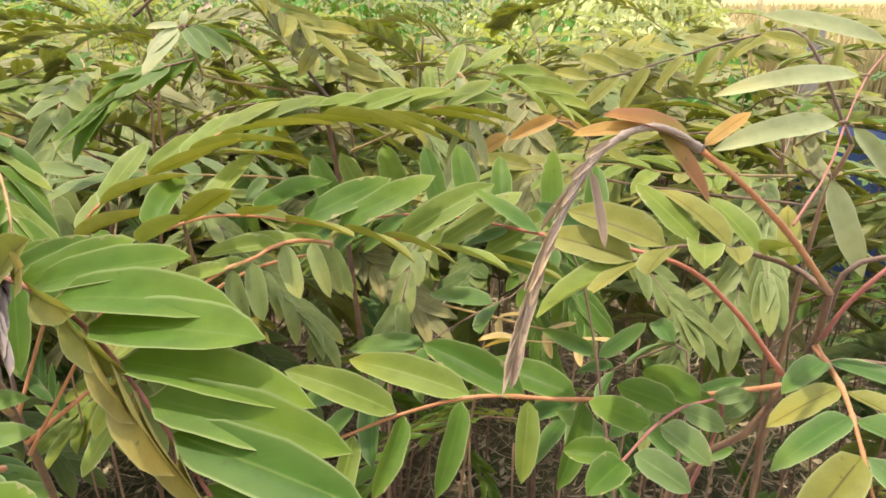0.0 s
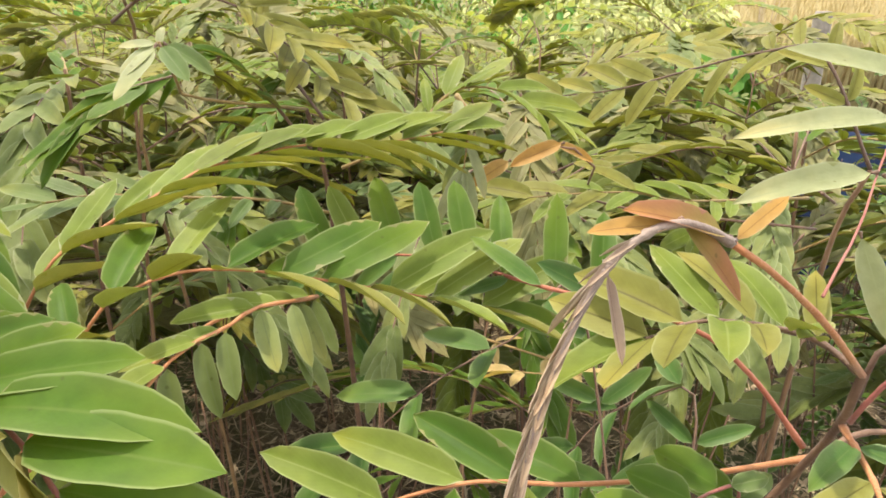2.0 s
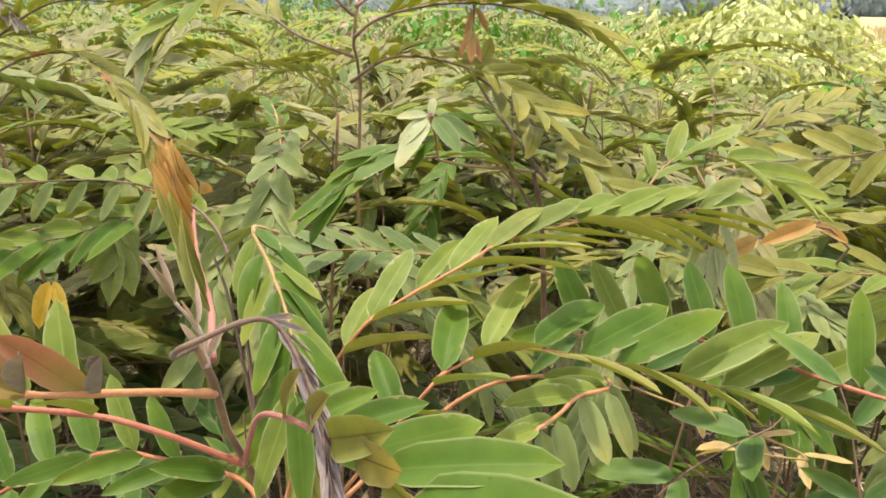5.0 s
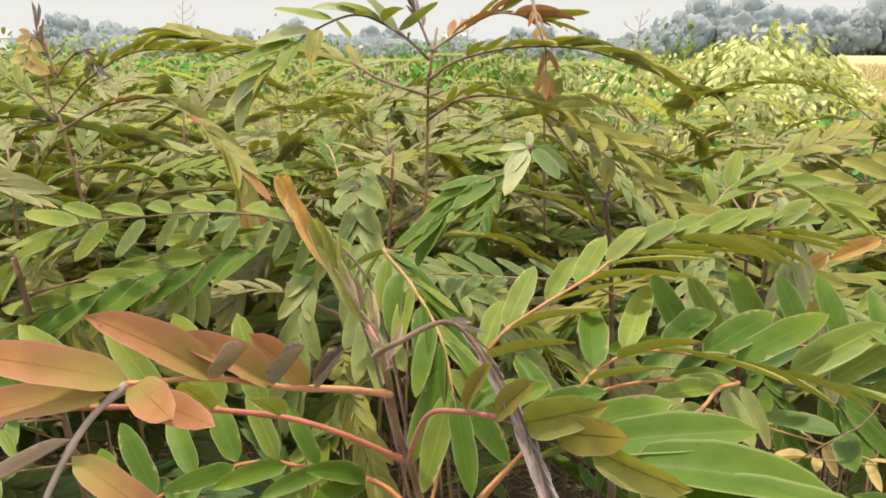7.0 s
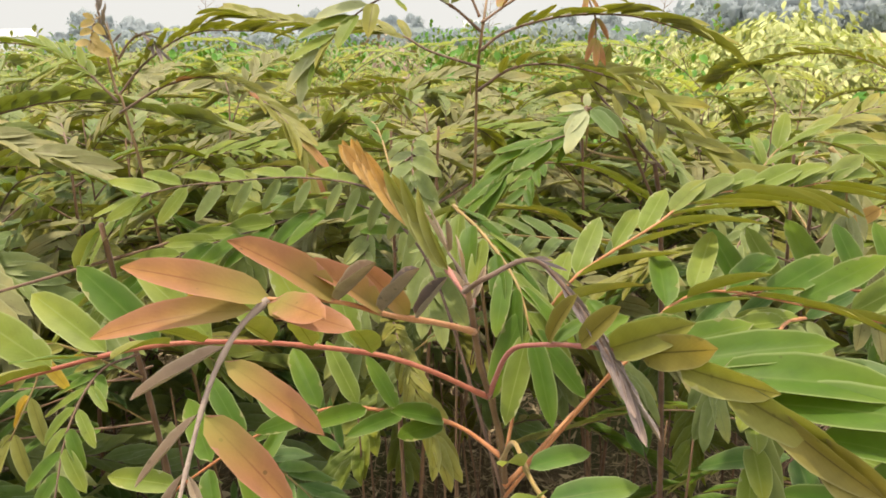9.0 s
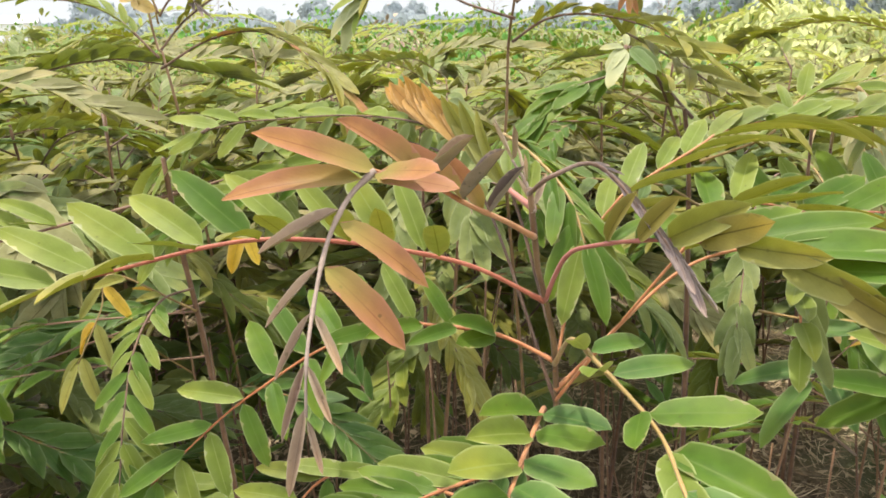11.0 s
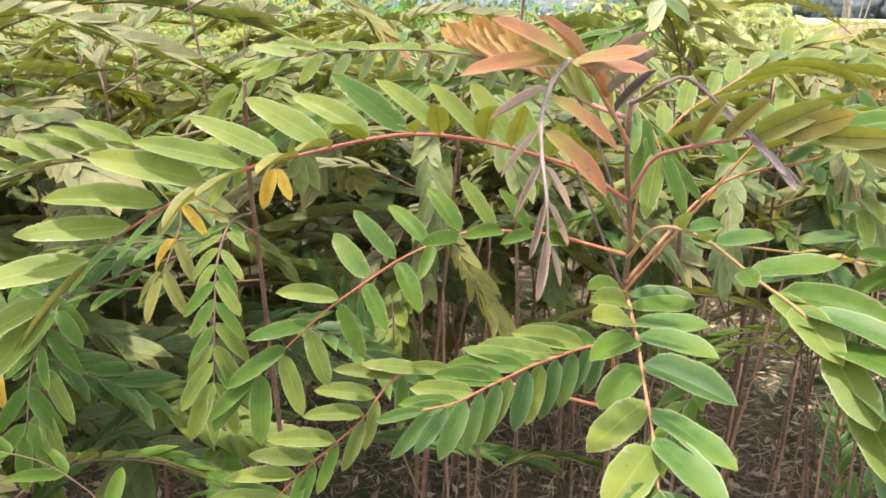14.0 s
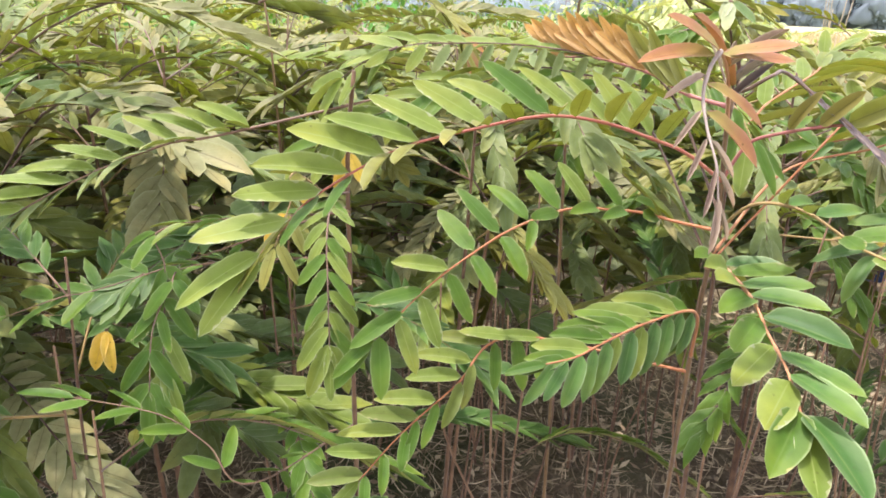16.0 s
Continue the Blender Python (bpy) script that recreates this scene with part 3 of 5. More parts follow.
feather(near, [(-0.1973, 0.2845, 0.8000), (-0.12, 0.36, 0.85), (-0.06, 0.345, 0.875), (-0.057, 0.294, 0.898), (-0.069, 0.281, 0.901), (-0.077, 0.268, 0.899), (-0.085, 0.256, 0.899), (-0.093, 0.235, 0.895), (-0.101, 0.199, 0.878)], 10, 0.62,
        ([(0.64, -0.026, -0.004, 0.006), (0.74, -0.029, -0.012, 0.002), (0.81, -0.018, -0.020, 0.002), (0.86, -0.010, -0.024, 0.003), (1, -0.004, -0.026, 0.002)],
         [(0.64, 0.010, -0.014, -0.018), (0.7, 0.009, -0.018, -0.014), (0.73, 0.009, -0.020, -0.014), (0.78, 0.008, -0.019, -0.017), (0.81, 0.005, -0.018, -0.021), (0.86, 0.008, -0.016, -0.022), (1, 0.009, -0.016, -0.022)]),
        ('light', 'sage'), ((0.0, -0.5, 0.86), (0.1, -0.9, 0.3)), stalk='orange', ratio=0.3)
# Sun and shade put into the tones: light left leaflets, deep right ones.
feather(near, [(-0.203, 0.275, 0.793), (-0.204, 0.25, 0.805), (-0.214, 0.173, 0.812), (-0.217, 0.138, 0.805), (-0.22, 0.105, 0.8), (-0.223, 0.074, 0.788)], 8, 0.14,
        ([(0.15, -0.026, -0.028, 0.020), (0.35, -0.025, -0.029, 0.019), (0.525, -0.024, -0.027, 0.006), (0.61, -0.021, -0.027, -0.007), (0.74, -0.028, -0.030, -0.010), (0.83, -0.030, -0.033, -0.004), (1, -0.022, -0.036, -0.012)],
         [(0.15, 0.032, -0.022, 0.011), (0.45, 0.029, -0.032, 0.013), (0.565, 0.029, -0.032, 0.006), (0.76, 0.028, -0.038, -0.002), (0.84, 0.022, -0.044, 0.002), (1, 0.012, -0.045, -0.006)]),
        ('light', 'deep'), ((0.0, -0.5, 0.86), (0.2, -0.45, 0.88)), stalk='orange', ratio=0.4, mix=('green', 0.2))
# The right leaflets' shade is put in through the deep tone.
feather(near, [(-0.1981, 0.2815, 0.8180), (-0.19, 0.25, 0.848), (-0.179, 0.204, 0.858), (-0.157, 0.176, 0.845), (-0.152, 0.135, 0.845), (-0.144, 0.116, 0.833), (-0.14, 0.102, 0.821)], 7, 0.36,
        ([(0.36, 0.028, 0.018, 0.003), (0.41, 0.032, 0.014, 0.004), (0.5, 0.040, 0.005, 0.007), (0.56, 0.043, -0.011, 0.012), (0.635, 0.039, -0.034, 0.011), (0.77, 0.033, -0.045, 0.007), (0.86, 0.022, -0.050, 0.010), (1, 0.012, -0.050, 0.004)],
         [(0.4, -0.010, -0.022, 0.022), (0.48, -0.008, -0.026, 0.018), (0.56, -0.008, -0.029, 0.003), (0.64, -0.003, -0.038, 0.001), (0.77, 0.005, -0.042, -0.005), (0.9, 0.002, -0.043, -0.014)]),
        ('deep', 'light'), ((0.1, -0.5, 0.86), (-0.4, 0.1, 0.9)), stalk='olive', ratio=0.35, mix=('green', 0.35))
feather(near, [(-0.1936, 0.2995, 0.7080), (-0.209, 0.265, 0.761), (-0.249, 0.242, 0.762), (-0.285, 0.218, 0.756), (-0.305, 0.205, 0.751), (-0.326, 0.198, 0.748)], 12, 0.36,
        ([(0.38, -0.050, 0.008, 0.010), (0.55, -0.046, 0.004, 0.006), (0.64, -0.047, 0.001, 0.004), (0.79, -0.038, -0.001, 0.003), (0.9, -0.034, -0.005, -0.002), (1, -0.028, -0.008, -0.005)],
         [(0.4, -0.010, -0.017, -0.030), (0.53, -0.010, -0.018, -0.032), (0.63, -0.006, -0.019, -0.031), (0.69, -0.013, -0.018, -0.030), (0.83, -0.011, -0.022, -0.030), (0.92, -0.015, -0.026, -0.018), (1, -0.018, -0.026, -0.012)]),
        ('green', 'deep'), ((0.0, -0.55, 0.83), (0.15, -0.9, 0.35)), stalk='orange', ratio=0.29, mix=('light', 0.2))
feather(near, [(-0.1930, 0.3020, 0.6930), (-0.335, 0.323, 0.707), (-0.382, 0.297, 0.672), (-0.423, 0.273, 0.641), (-0.454, 0.25, 0.612)], 10, 0.38,
        ([(0.42, -0.044, -0.004, 0.006), (0.56, -0.046, -0.007, 0.009), (0.71, -0.046, -0.008, 0.011), (0.87, -0.047, -0.012, 0.012), (1, -0.040, -0.020, 0.005)],
         [(0.42, 0.006, -0.026, -0.034), (0.56, -0.003, -0.022, -0.032), (0.62, -0.011, -0.026, -0.032), (0.73, -0.008, -0.025, -0.028), (0.87, 0.002, -0.032, -0.016)]),
        ('light', 'green'), ((0.0, -0.55, 0.83), (0.2, -0.9, 0.35)), stalk='orange', ratio=0.28, mix=('moss', 0.4))
leaf(near, [(-0.232, 0.39, 0.922), (-0.233, 0.362, 0.933), (-0.212, 0.331, 0.924), (-0.193, 0.303, 0.908), (-0.184, 0.283, 0.888)], 10, 0.042, 'green', bare=0.1, splay=38, lift=(-35, -25), stalk='olive', mix=('light', 0.3))
leaf(near, [(-0.21, 0.26, 0.91), (-0.214, 0.264, 0.923), (-0.221, 0.261, 0.936)], 3, 0.02, 'dry', bare=0.1, splay=35, lift=(20, 20), stalk='grey', ratio=0.16)
leaf(near, [(-0.1971, 0.2856, 0.7930), (-0.25, 0.36, 0.9), (-0.306, 0.419, 0.919), (-0.338, 0.418, 0.915), (-0.373, 0.416, 0.904), (-0.415, 0.407, 0.892), (-0.464, 0.395, 0.874)], 10, (0.05, 0.048), ('light', 'green'), bare=0.42, splay=(24, 34), lift=(34, -30), stalk='brown', r=0.0009, mix=('light', 0.3), jitter=5.0)
left_shrub = shrub("leafy shrub with hanging light-green leaves", (0, 0), "shrubs close by")
stem(left_shrub, [(-0.464, 0.46, -0.03), (-0.479, 0.45, 0.383), (-0.486, 0.42, 0.733), (-0.485, 0.4, 0.843), (-0.477, 0.38, 0.913)], 0.004, 0.0018, BARK, "stem")
leaf(left_shrub, [(-0.485, 0.41, 0.783), (-0.525, 0.37, 0.827), (-0.526, 0.352, 0.806), (-0.535, 0.33, 0.773)], 5, 0.034, 'olive', bare=0.2, splay=50, lift=(-20, -20), stalk='olive', mix=('yellow', 0.15), r=0.0008)
leaf(left_shrub, [(-0.485, 0.41, 0.803), (-0.494, 0.376, 0.804), (-0.493, 0.337, 0.785), (-0.487, 0.305, 0.75), (-0.482, 0.281, 0.709)], 10, 0.038, 'light', bare=0.2, splay=42, lift=(-10, -10), r=0.0008, stalk='brown', mix=('green', 0.4))
feather(near, [(-0.1987, 0.2791, 0.8330), (-0.235, 0.34, 0.918), (-0.29, 0.4, 0.934), (-0.35, 0.42, 0.938), (-0.4, 0.405, 0.937), (-0.425, 0.395, 0.936), (-0.446, 0.391, 0.931)], 11, 0.4,
        ([(0.4, -0.03, 0.036, 0.004), (0.7, -0.034, 0.03, 0.003), (0.9, -0.038, 0.012, 0.008), (1.0, -0.04, 0.0, 0.008)],
         [(0.4, -0.008, -0.01, -0.019), (0.8, -0.01, -0.012, -0.02), (0.93, -0.014, -0.02, -0.022), (1.0, -0.026, -0.022, -0.012)]),
        ('light', ('sage',) * 9 + ('light',) * 2), ((0.0, -0.5, 0.86), (0.1, -0.9, 0.35)), stalk='brown', r=0.0009, ratio=0.28)
leaf(near, [(-0.442, 0.385, 0.933), (-0.468, 0.394, 0.921), (-0.49, 0.4, 0.905)], 3, (0.046, 0.042), ('light', 'light'), bare=0.12, splay=(34, 46), lift=(35, -45), stalk='brown', r=0.0008, ratio=0.34, jitter=6.0)
feather(left_shrub, [(-0.481, 0.4, 0.883), (-0.586, 0.359, 0.858), (-0.622, 0.346, 0.852), (-0.668, 0.317, 0.834), (-0.702, 0.289, 0.815), (-0.727, 0.271, 0.798)], 11, 0.28,
        ([(0.3, -0.036, -0.008, 0.026), (0.4, -0.042, -0.012, 0.025), (0.57, -0.042, -0.016, 0.022), (0.68, -0.048, -0.026, 0.010), (1, -0.040, -0.028, -0.002)],
         [(0.3, -0.010, -0.030, 0.012), (0.5, -0.016, -0.032, 0.004), (0.7, -0.014, -0.030, -0.016), (1, -0.022, -0.026, -0.022)]),
        ('light', 'sage'), ((0.0, -0.5, 0.86), (-0.1, 0.2, 0.95)), stalk='brown', ratio=0.26)
leaf(left_shrub, [(-0.485, 0.41, 0.783), (-0.629, 0.353, 0.78), (-0.627, 0.331, 0.747), (-0.617, 0.284, 0.669)], 9, 0.042, 'light', bare=0.12, splay=36, lift=(0, 0), r=0.0008, stalk='brown', mix=('green', 0.5))
leaf(left_shrub, [(-0.484, 0.45, 0.533), (-0.544, 0.269, 0.589), (-0.575, 0.261, 0.629), (-0.603, 0.258, 0.654), (-0.63, 0.251, 0.667), (-0.667, 0.243, 0.678)], 8, 0.036, 'green', bare=0.15, splay=50, lift=(0, 0), r=0.0008, stalk='brown')
leaf(left_shrub, [(-0.481, 0.4, 0.883), (-0.368, 0.464, 0.909), (-0.404, 0.455, 0.896), (-0.438, 0.441, 0.879), (-0.479, 0.426, 0.864), (-0.507, 0.407, 0.846)], 10, 0.045, 'light', bare=0.15, splay=42, lift=(35, -30), r=0.0008, stalk='brown', mix=('green', 0.3))
leaf(left_shrub, [(-0.491, 0.43, 0.733), (-0.607, 0.348, 0.748), (-0.62, 0.321, 0.736), (-0.629, 0.301, 0.708), (-0.625, 0.276, 0.666)], 8, 0.04, 'green', bare=0.15, splay=45, lift=(0, 0), r=0.0008, stalk='brown')
leaf(left_shrub, [(-0.488, 0.43, 0.783), (-0.687, 0.363, 0.72), (-0.72, 0.339, 0.717), (-0.77, 0.322, 0.7)], 7, 0.042, 'green', bare=0.15, splay=55, lift=(20, -10), r=0.0008, stalk='brown')
right_shrub = shrub("low-branched shrub with a wilted bronze shoot", (0, 0), "shrubs close by")
stem(right_shrub, [(0.136, 0.33, -0.03), (0.117, 0.31, 0.504), (0.106, 0.28, 0.764), (0.14, 0.285, 0.802), (0.157, 0.281, 0.837), (0.157, 0.269, 0.86), (0.152, 0.257, 0.889)], 0.003, 0.0017, BARK, "stem")
stem(right_shrub, [(0.157, 0.264, 0.876), (0.159, 0.261, 0.897), (0.173, 0.262, 0.902), (0.193, 0.264, 0.905)], 0.0014, 0.0009, STALKS['brown'], "twig")
stem(right_shrub, [(0.157, 0.28, 0.834), (0.183, 0.293, 0.839), (0.221, 0.301, 0.832)], 0.0016, 0.001, STALKS['brown'], "twig")
stem(right_shrub, [(0.152, 0.257, 0.889), (0.123, 0.237, 0.919), (0.094, 0.219, 0.944), (0.077, 0.211, 0.956)], 0.0014, 0.001, STALKS['orange'], "shoot")
leaf(right_shrub, [(0.077, 0.211, 0.956), (0.069, 0.207, 0.961), (0.06, 0.203, 0.964), (0.05, 0.199, 0.962), (0.041, 0.196, 0.954), (0.032, 0.19, 0.938), (0.026, 0.185, 0.923), (0.022, 0.18, 0.91)], 12, 0.017, 'dry', bare=0.32, splay=4, lift=(-40, -40), stalk='grey', ratio=0.12, jitter=3.0)
stem(right_shrub, [(0.154, 0.26, 0.867), (0.159, 0.256, 0.884), (0.168, 0.251, 0.901), (0.184, 0.255, 0.911)], 0.0012, 0.0009, STALKS['pink'], "shoot")
leaf(right_shrub, [(0.152, 0.257, 0.889), (0.142, 0.271, 0.895), (0.117, 0.268, 0.903), (0.093, 0.264, 0.906), (0.075, 0.262, 0.9)], 6, 0.04, 'olive', bare=0.2, splay=62, lift=(40, 25), stalk='brown', ratio=0.34, mix=('light', 0.5))
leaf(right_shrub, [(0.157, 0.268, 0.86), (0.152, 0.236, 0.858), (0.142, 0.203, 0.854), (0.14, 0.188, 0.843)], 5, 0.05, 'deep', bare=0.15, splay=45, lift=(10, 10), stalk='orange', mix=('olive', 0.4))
leaf(right_shrub, [(0.0764, 0.211, 0.9573), (0.0755, 0.2108, 0.9578), (0.0747, 0.2105, 0.9582)], 0, 0.0291, 'bronze', ratio=0.24, up=(0, -0.5, 0.85), stalk='brown', r=0.0008)
leaf(right_shrub, [(0.0605, 0.2051, 0.9645), (0.0612, 0.2051, 0.9637), (0.0619, 0.2052, 0.963)], 0, 0.0289, 'bronze', ratio=0.32, up=(0.5, -0.6, 0.6), stalk='brown', r=0.0008)
leaf(right_shrub, [(0.0594, 0.2028, 0.9639), (0.0588, 0.2026, 0.9638), (0.0581, 0.2025, 0.9638)], 0, 0.0198, 'amber', ratio=0.24, up=(0, -0.5, 0.85), stalk='brown', r=0.0008)
leaf(right_shrub, [(0.0773, 0.2107, 0.9564), (0.0779, 0.211, 0.9567), (0.0785, 0.2114, 0.957)], 0, 0.0219, 'amber', ratio=0.2, up=(0, -0.6, 0.8), stalk='brown', r=0.0008)
feather(right_shrub, [(0.158, 0.291, 0.833), (0.131, 0.297, 0.866), (0.1, 0.298, 0.888), (0.045, 0.335, 0.888), (0.012, 0.365, 0.886), (-0.025, 0.385, 0.882), (-0.065, 0.4, 0.87)], 8, 0.42,
        ([(0.43, 0.006, 0.024, 0.037), (0.53, 0.001, 0.023, 0.037), (0.595, -0.005, 0.029, 0.036), (0.7, -0.009, 0.026, 0.033), (0.78, -0.014, 0.025, 0.034), (0.85, -0.018, 0.018, 0.034), (0.95, -0.018, 0.008, 0.042), (1, -0.024, 0.020, 0.034)],
         [(0.43, -0.030, -0.011, 0.022), (0.53, -0.032, 0.016, 0.020), (0.59, -0.025, -0.002, -0.012), (0.66, -0.031, -0.001, -0.015), (0.76, -0.027, -0.004, -0.015), (0.91, -0.027, -0.007, -0.016)]),
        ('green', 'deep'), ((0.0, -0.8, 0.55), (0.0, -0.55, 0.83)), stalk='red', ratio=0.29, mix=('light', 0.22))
feather(right_shrub, [(0.162, 0.289, 0.829), (0.103, 0.27, 0.834), (0.052, 0.252, 0.844), (0.015, 0.248, 0.848), (-0.015, 0.242, 0.844), (-0.043, 0.238, 0.834)], 5, 0.52,
        ([(0.6, -0.040, 0.020, 0.012), (0.74, -0.048, 0.018, 0.014), (0.86, -0.045, 0.003, 0.024), (0.97, -0.036, -0.005, 0.010)],
         [(0.56, -0.008, -0.034, -0.012), (0.66, -0.003, -0.022, -0.027), (0.71, -0.005, -0.030, -0.020), (0.86, -0.010, -0.030, -0.014), (0.97, -0.004, -0.030, -0.014)]),
        ('green', 'green'), ((0.1, -0.6, 0.78), (0.3, -0.85, 0.4)), stalk='orange', ratio=0.3, mix=('light', 0.2))
feather(right_shrub, [(0.108, 0.29, 0.724), (0.119, 0.262, 0.828), (0.101, 0.247, 0.845), (0.08, 0.227, 0.849), (0.062, 0.206, 0.848)], 5, 0.55,
        ([(0.6, -0.020, 0.012, 0.010), (0.72, -0.022, 0.010, 0.007), (0.85, -0.021, 0.008, 0.005), (0.97, -0.020, 0.005, 0.002)],
         [(0.6, 0.014, 0.006, 0.008), (0.72, 0.015, -0.005, -0.001), (0.81, 0.014, -0.011, -0.006), (0.95, 0.018, -0.012, -0.006)]),
        ('green', 'blue'), ((0.0, -0.55, 0.83), (0.1, -0.55, 0.83)), stalk='pink', ratio=0.55, r=0.0009)
stem(right_shrub, [(0.143, 0.276, 0.911), (0.162, 0.3, 0.918), (0.175, 0.315, 0.925), (0.191, 0.337, 0.943), (0.212, 0.362, 0.963), (0.239, 0.387, 0.977)], 0.0006, 0.0004, STALKS['pink'], "leaf_stalk")
leaf(right_shrub, [(0.2108, 0.3603, 0.9616), (0.2086, 0.36, 0.9617), (0.2064, 0.3597, 0.9618)], 0, 0.0648, 'pale', ratio=0.17, up=(0, -0.6, 0.8), stalk='brown', r=0.0008)
leaf(right_shrub, [(0.1897, 0.3355, 0.9429), (0.1878, 0.3349, 0.9429), (0.1859, 0.3344, 0.9428)], 0, 0.0576, 'pale', ratio=0.21, up=(0, -0.6, 0.8), stalk='brown', r=0.0008)
leaf(right_shrub, [(0.2358, 0.3841, 0.9746), (0.2336, 0.384, 0.9753), (0.2315, 0.3839, 0.9759)], 0, 0.0638, 'pale', ratio=0.24, up=(0, -0.6, 0.8), stalk='brown', r=0.0008)
leaf(right_shrub, [(0.1749, 0.3145, 0.923), (0.1754, 0.3139, 0.9217), (0.1758, 0.3133, 0.9204)], 0, 0.0427, 'pale', ratio=0.24, up=(-0.5, -0.8, 0.3), stalk='brown', r=0.0008)
leaf(right_shrub, [(0.1939, 0.3381, 0.9414), (0.1946, 0.3378, 0.9406), (0.1953, 0.3374, 0.9398)], 0, 0.0332, 'pale', ratio=0.25, up=(-0.3, -0.8, 0.5), stalk='brown', r=0.0008)
back_shrub = shrub("shrub with olive arching leaves and a pale leaf tuft", (0, 0), "shrubs close by")
stem(back_shrub, [(-0.044, 0.6, -0.03), (-0.063, 0.59, 0.498), (-0.085, 0.57, 0.847), (-0.097, 0.555, 0.927)], 0.0045, 0.0018, BARK, "stem")
stem(back_shrub, [(-0.097, 0.555, 0.927), (-0.153, 0.473, 0.949), (-0.155, 0.457, 0.967), (-0.156, 0.446, 0.983)], 0.0012, 0.0008, STALKS['olive'], "leaf_stalk")
leaf(back_shrub, [(-0.1568, 0.4454, 0.9821), (-0.1574, 0.4451, 0.982), (-0.1579, 0.4448, 0.982)], 0, 0.0176, 'pale', ratio=0.36, up=(0, -0.6, 0.8), stalk='brown', r=0.0008)
leaf(back_shrub, [(-0.1568, 0.4442, 0.9818), (-0.1573, 0.4436, 0.9814), (-0.1577, 0.4429, 0.981)], 0, 0.0259, 'pale', ratio=0.33, up=(0, -0.6, 0.8), stalk='brown', r=0.0008)
leaf(back_shrub, [(-0.1561, 0.4422, 0.9817), (-0.1565, 0.4412, 0.9809), (-0.1569, 0.4402, 0.9802)], 0, 0.0373, 'pale', ratio=0.3, up=(0, -0.6, 0.8), stalk='brown', r=0.0008)
leaf(back_shrub, [(-0.155, 0.4444, 0.9814), (-0.1545, 0.4439, 0.981), (-0.1539, 0.4434, 0.9805)], 0, 0.0253, 'blue', ratio=0.42, up=(0, -0.6, 0.8), stalk='brown', r=0.0008)
leaf(back_shrub, [(-0.1543, 0.4478, 0.9818), (-0.1534, 0.4479, 0.9814), (-0.1526, 0.448, 0.981)], 0, 0.0268, 'blue', ratio=0.36, up=(0, -0.6, 0.8), stalk='brown', r=0.0008)
leaf(back_shrub, [(-0.1561, 0.4463, 0.9812), (-0.156, 0.4465, 0.9815), (-0.156, 0.4467, 0.9818)], 0, 0.0112, 'pale', ratio=0.4, up=(0, -0.6, 0.8), stalk='brown', r=0.0008)
leaf(back_shrub, [(-0.096, 0.56, 0.897), (-0.134, 0.506, 0.966), (-0.168, 0.489, 0.958), (-0.192, 0.473, 0.951), (-0.212, 0.453, 0.934)], 11, 0.04, 'green', bare=0.2, splay=20, lift=(10, -25), stalk='brown', jitter=4.0)
leaf(back_shrub, [(-0.087, 0.57, 0.917), (-0.147, 0.609, 0.986), (-0.112, 0.575, 0.97), (-0.08, 0.538, 0.949), (-0.044, 0.513, 0.927)], 10, 0.045, 'olive', bare=0.1, splay=42, lift=(20, 25), stalk='brown')
leaf(back_shrub, [(-0.076, 0.58, 0.877), (-0.026, 0.56, 0.904), (0.006, 0.585, 0.934), (0.038, 0.581, 0.94), (0.077, 0.568, 0.924)], 8, 0.045, 'light', bare=0.25, splay=40, lift=(10, 30), stalk='olive')
leaf(back_shrub, [(-0.074, 0.58, 0.837), (-0.119, 0.515, 0.87), (-0.178, 0.491, 0.879), (-0.213, 0.468, 0.887), (-0.241, 0.454, 0.886)], 8, 0.038, 'blue', bare=0.35, splay=50, lift=(30, -10), stalk='olive')
back_right_shrub = shrub("shrub with olive leaves on dark stalks", (0, 0), "shrubs close by")
stem(back_right_shrub, [(0.336, 0.62, -0.03), (0.317, 0.6, 0.511), (0.307, 0.56, 0.811), (0.314, 0.54, 0.891)], 0.0045, 0.0018, BARK, "stem")
leaf(back_right_shrub, [(0.314, 0.54, 0.891), (0.278, 0.569, 0.968), (0.256, 0.621, 0.965), (0.203, 0.645, 0.946), (0.154, 0.659, 0.929), (0.1, 0.676, 0.919)], 10, 0.045, 'olive', bare=0.15, splay=50, lift=(45, -40), stalk='brown')
stem(back_right_shrub, [(0.306, 0.58, 0.831), (0.117, 0.513, 0.871), (0.101, 0.483, 0.904), (0.086, 0.477, 0.918), (0.071, 0.479, 0.922), (0.047, 0.474, 0.909)], 0.0012, 0.0007, STALKS['brown'], "leaf_stalk")
leaf(back_right_shrub, [(0.0449, 0.4747, 0.9112), (0.0442, 0.4742, 0.9109), (0.0435, 0.4738, 0.9106)], 0, 0.0266, 'amber', ratio=0.32, up=(0, -0.8, 0.6), stalk='brown', r=0.0008)
leaf(back_right_shrub, [(0.0786, 0.479, 0.9221), (0.0777, 0.4785, 0.9217), (0.0767, 0.4781, 0.9214)], 0, 0.033, 'amber', ratio=0.28, up=(0, -0.8, 0.6), stalk='brown', r=0.0008)
leaf(back_right_shrub, [(0.0722, 0.4789, 0.9219), (0.073, 0.4788, 0.9217), (0.0738, 0.4787, 0.9214)], 0, 0.0249, 'amber', ratio=0.25, up=(0, -0.8, 0.6), stalk='brown', r=0.0008)
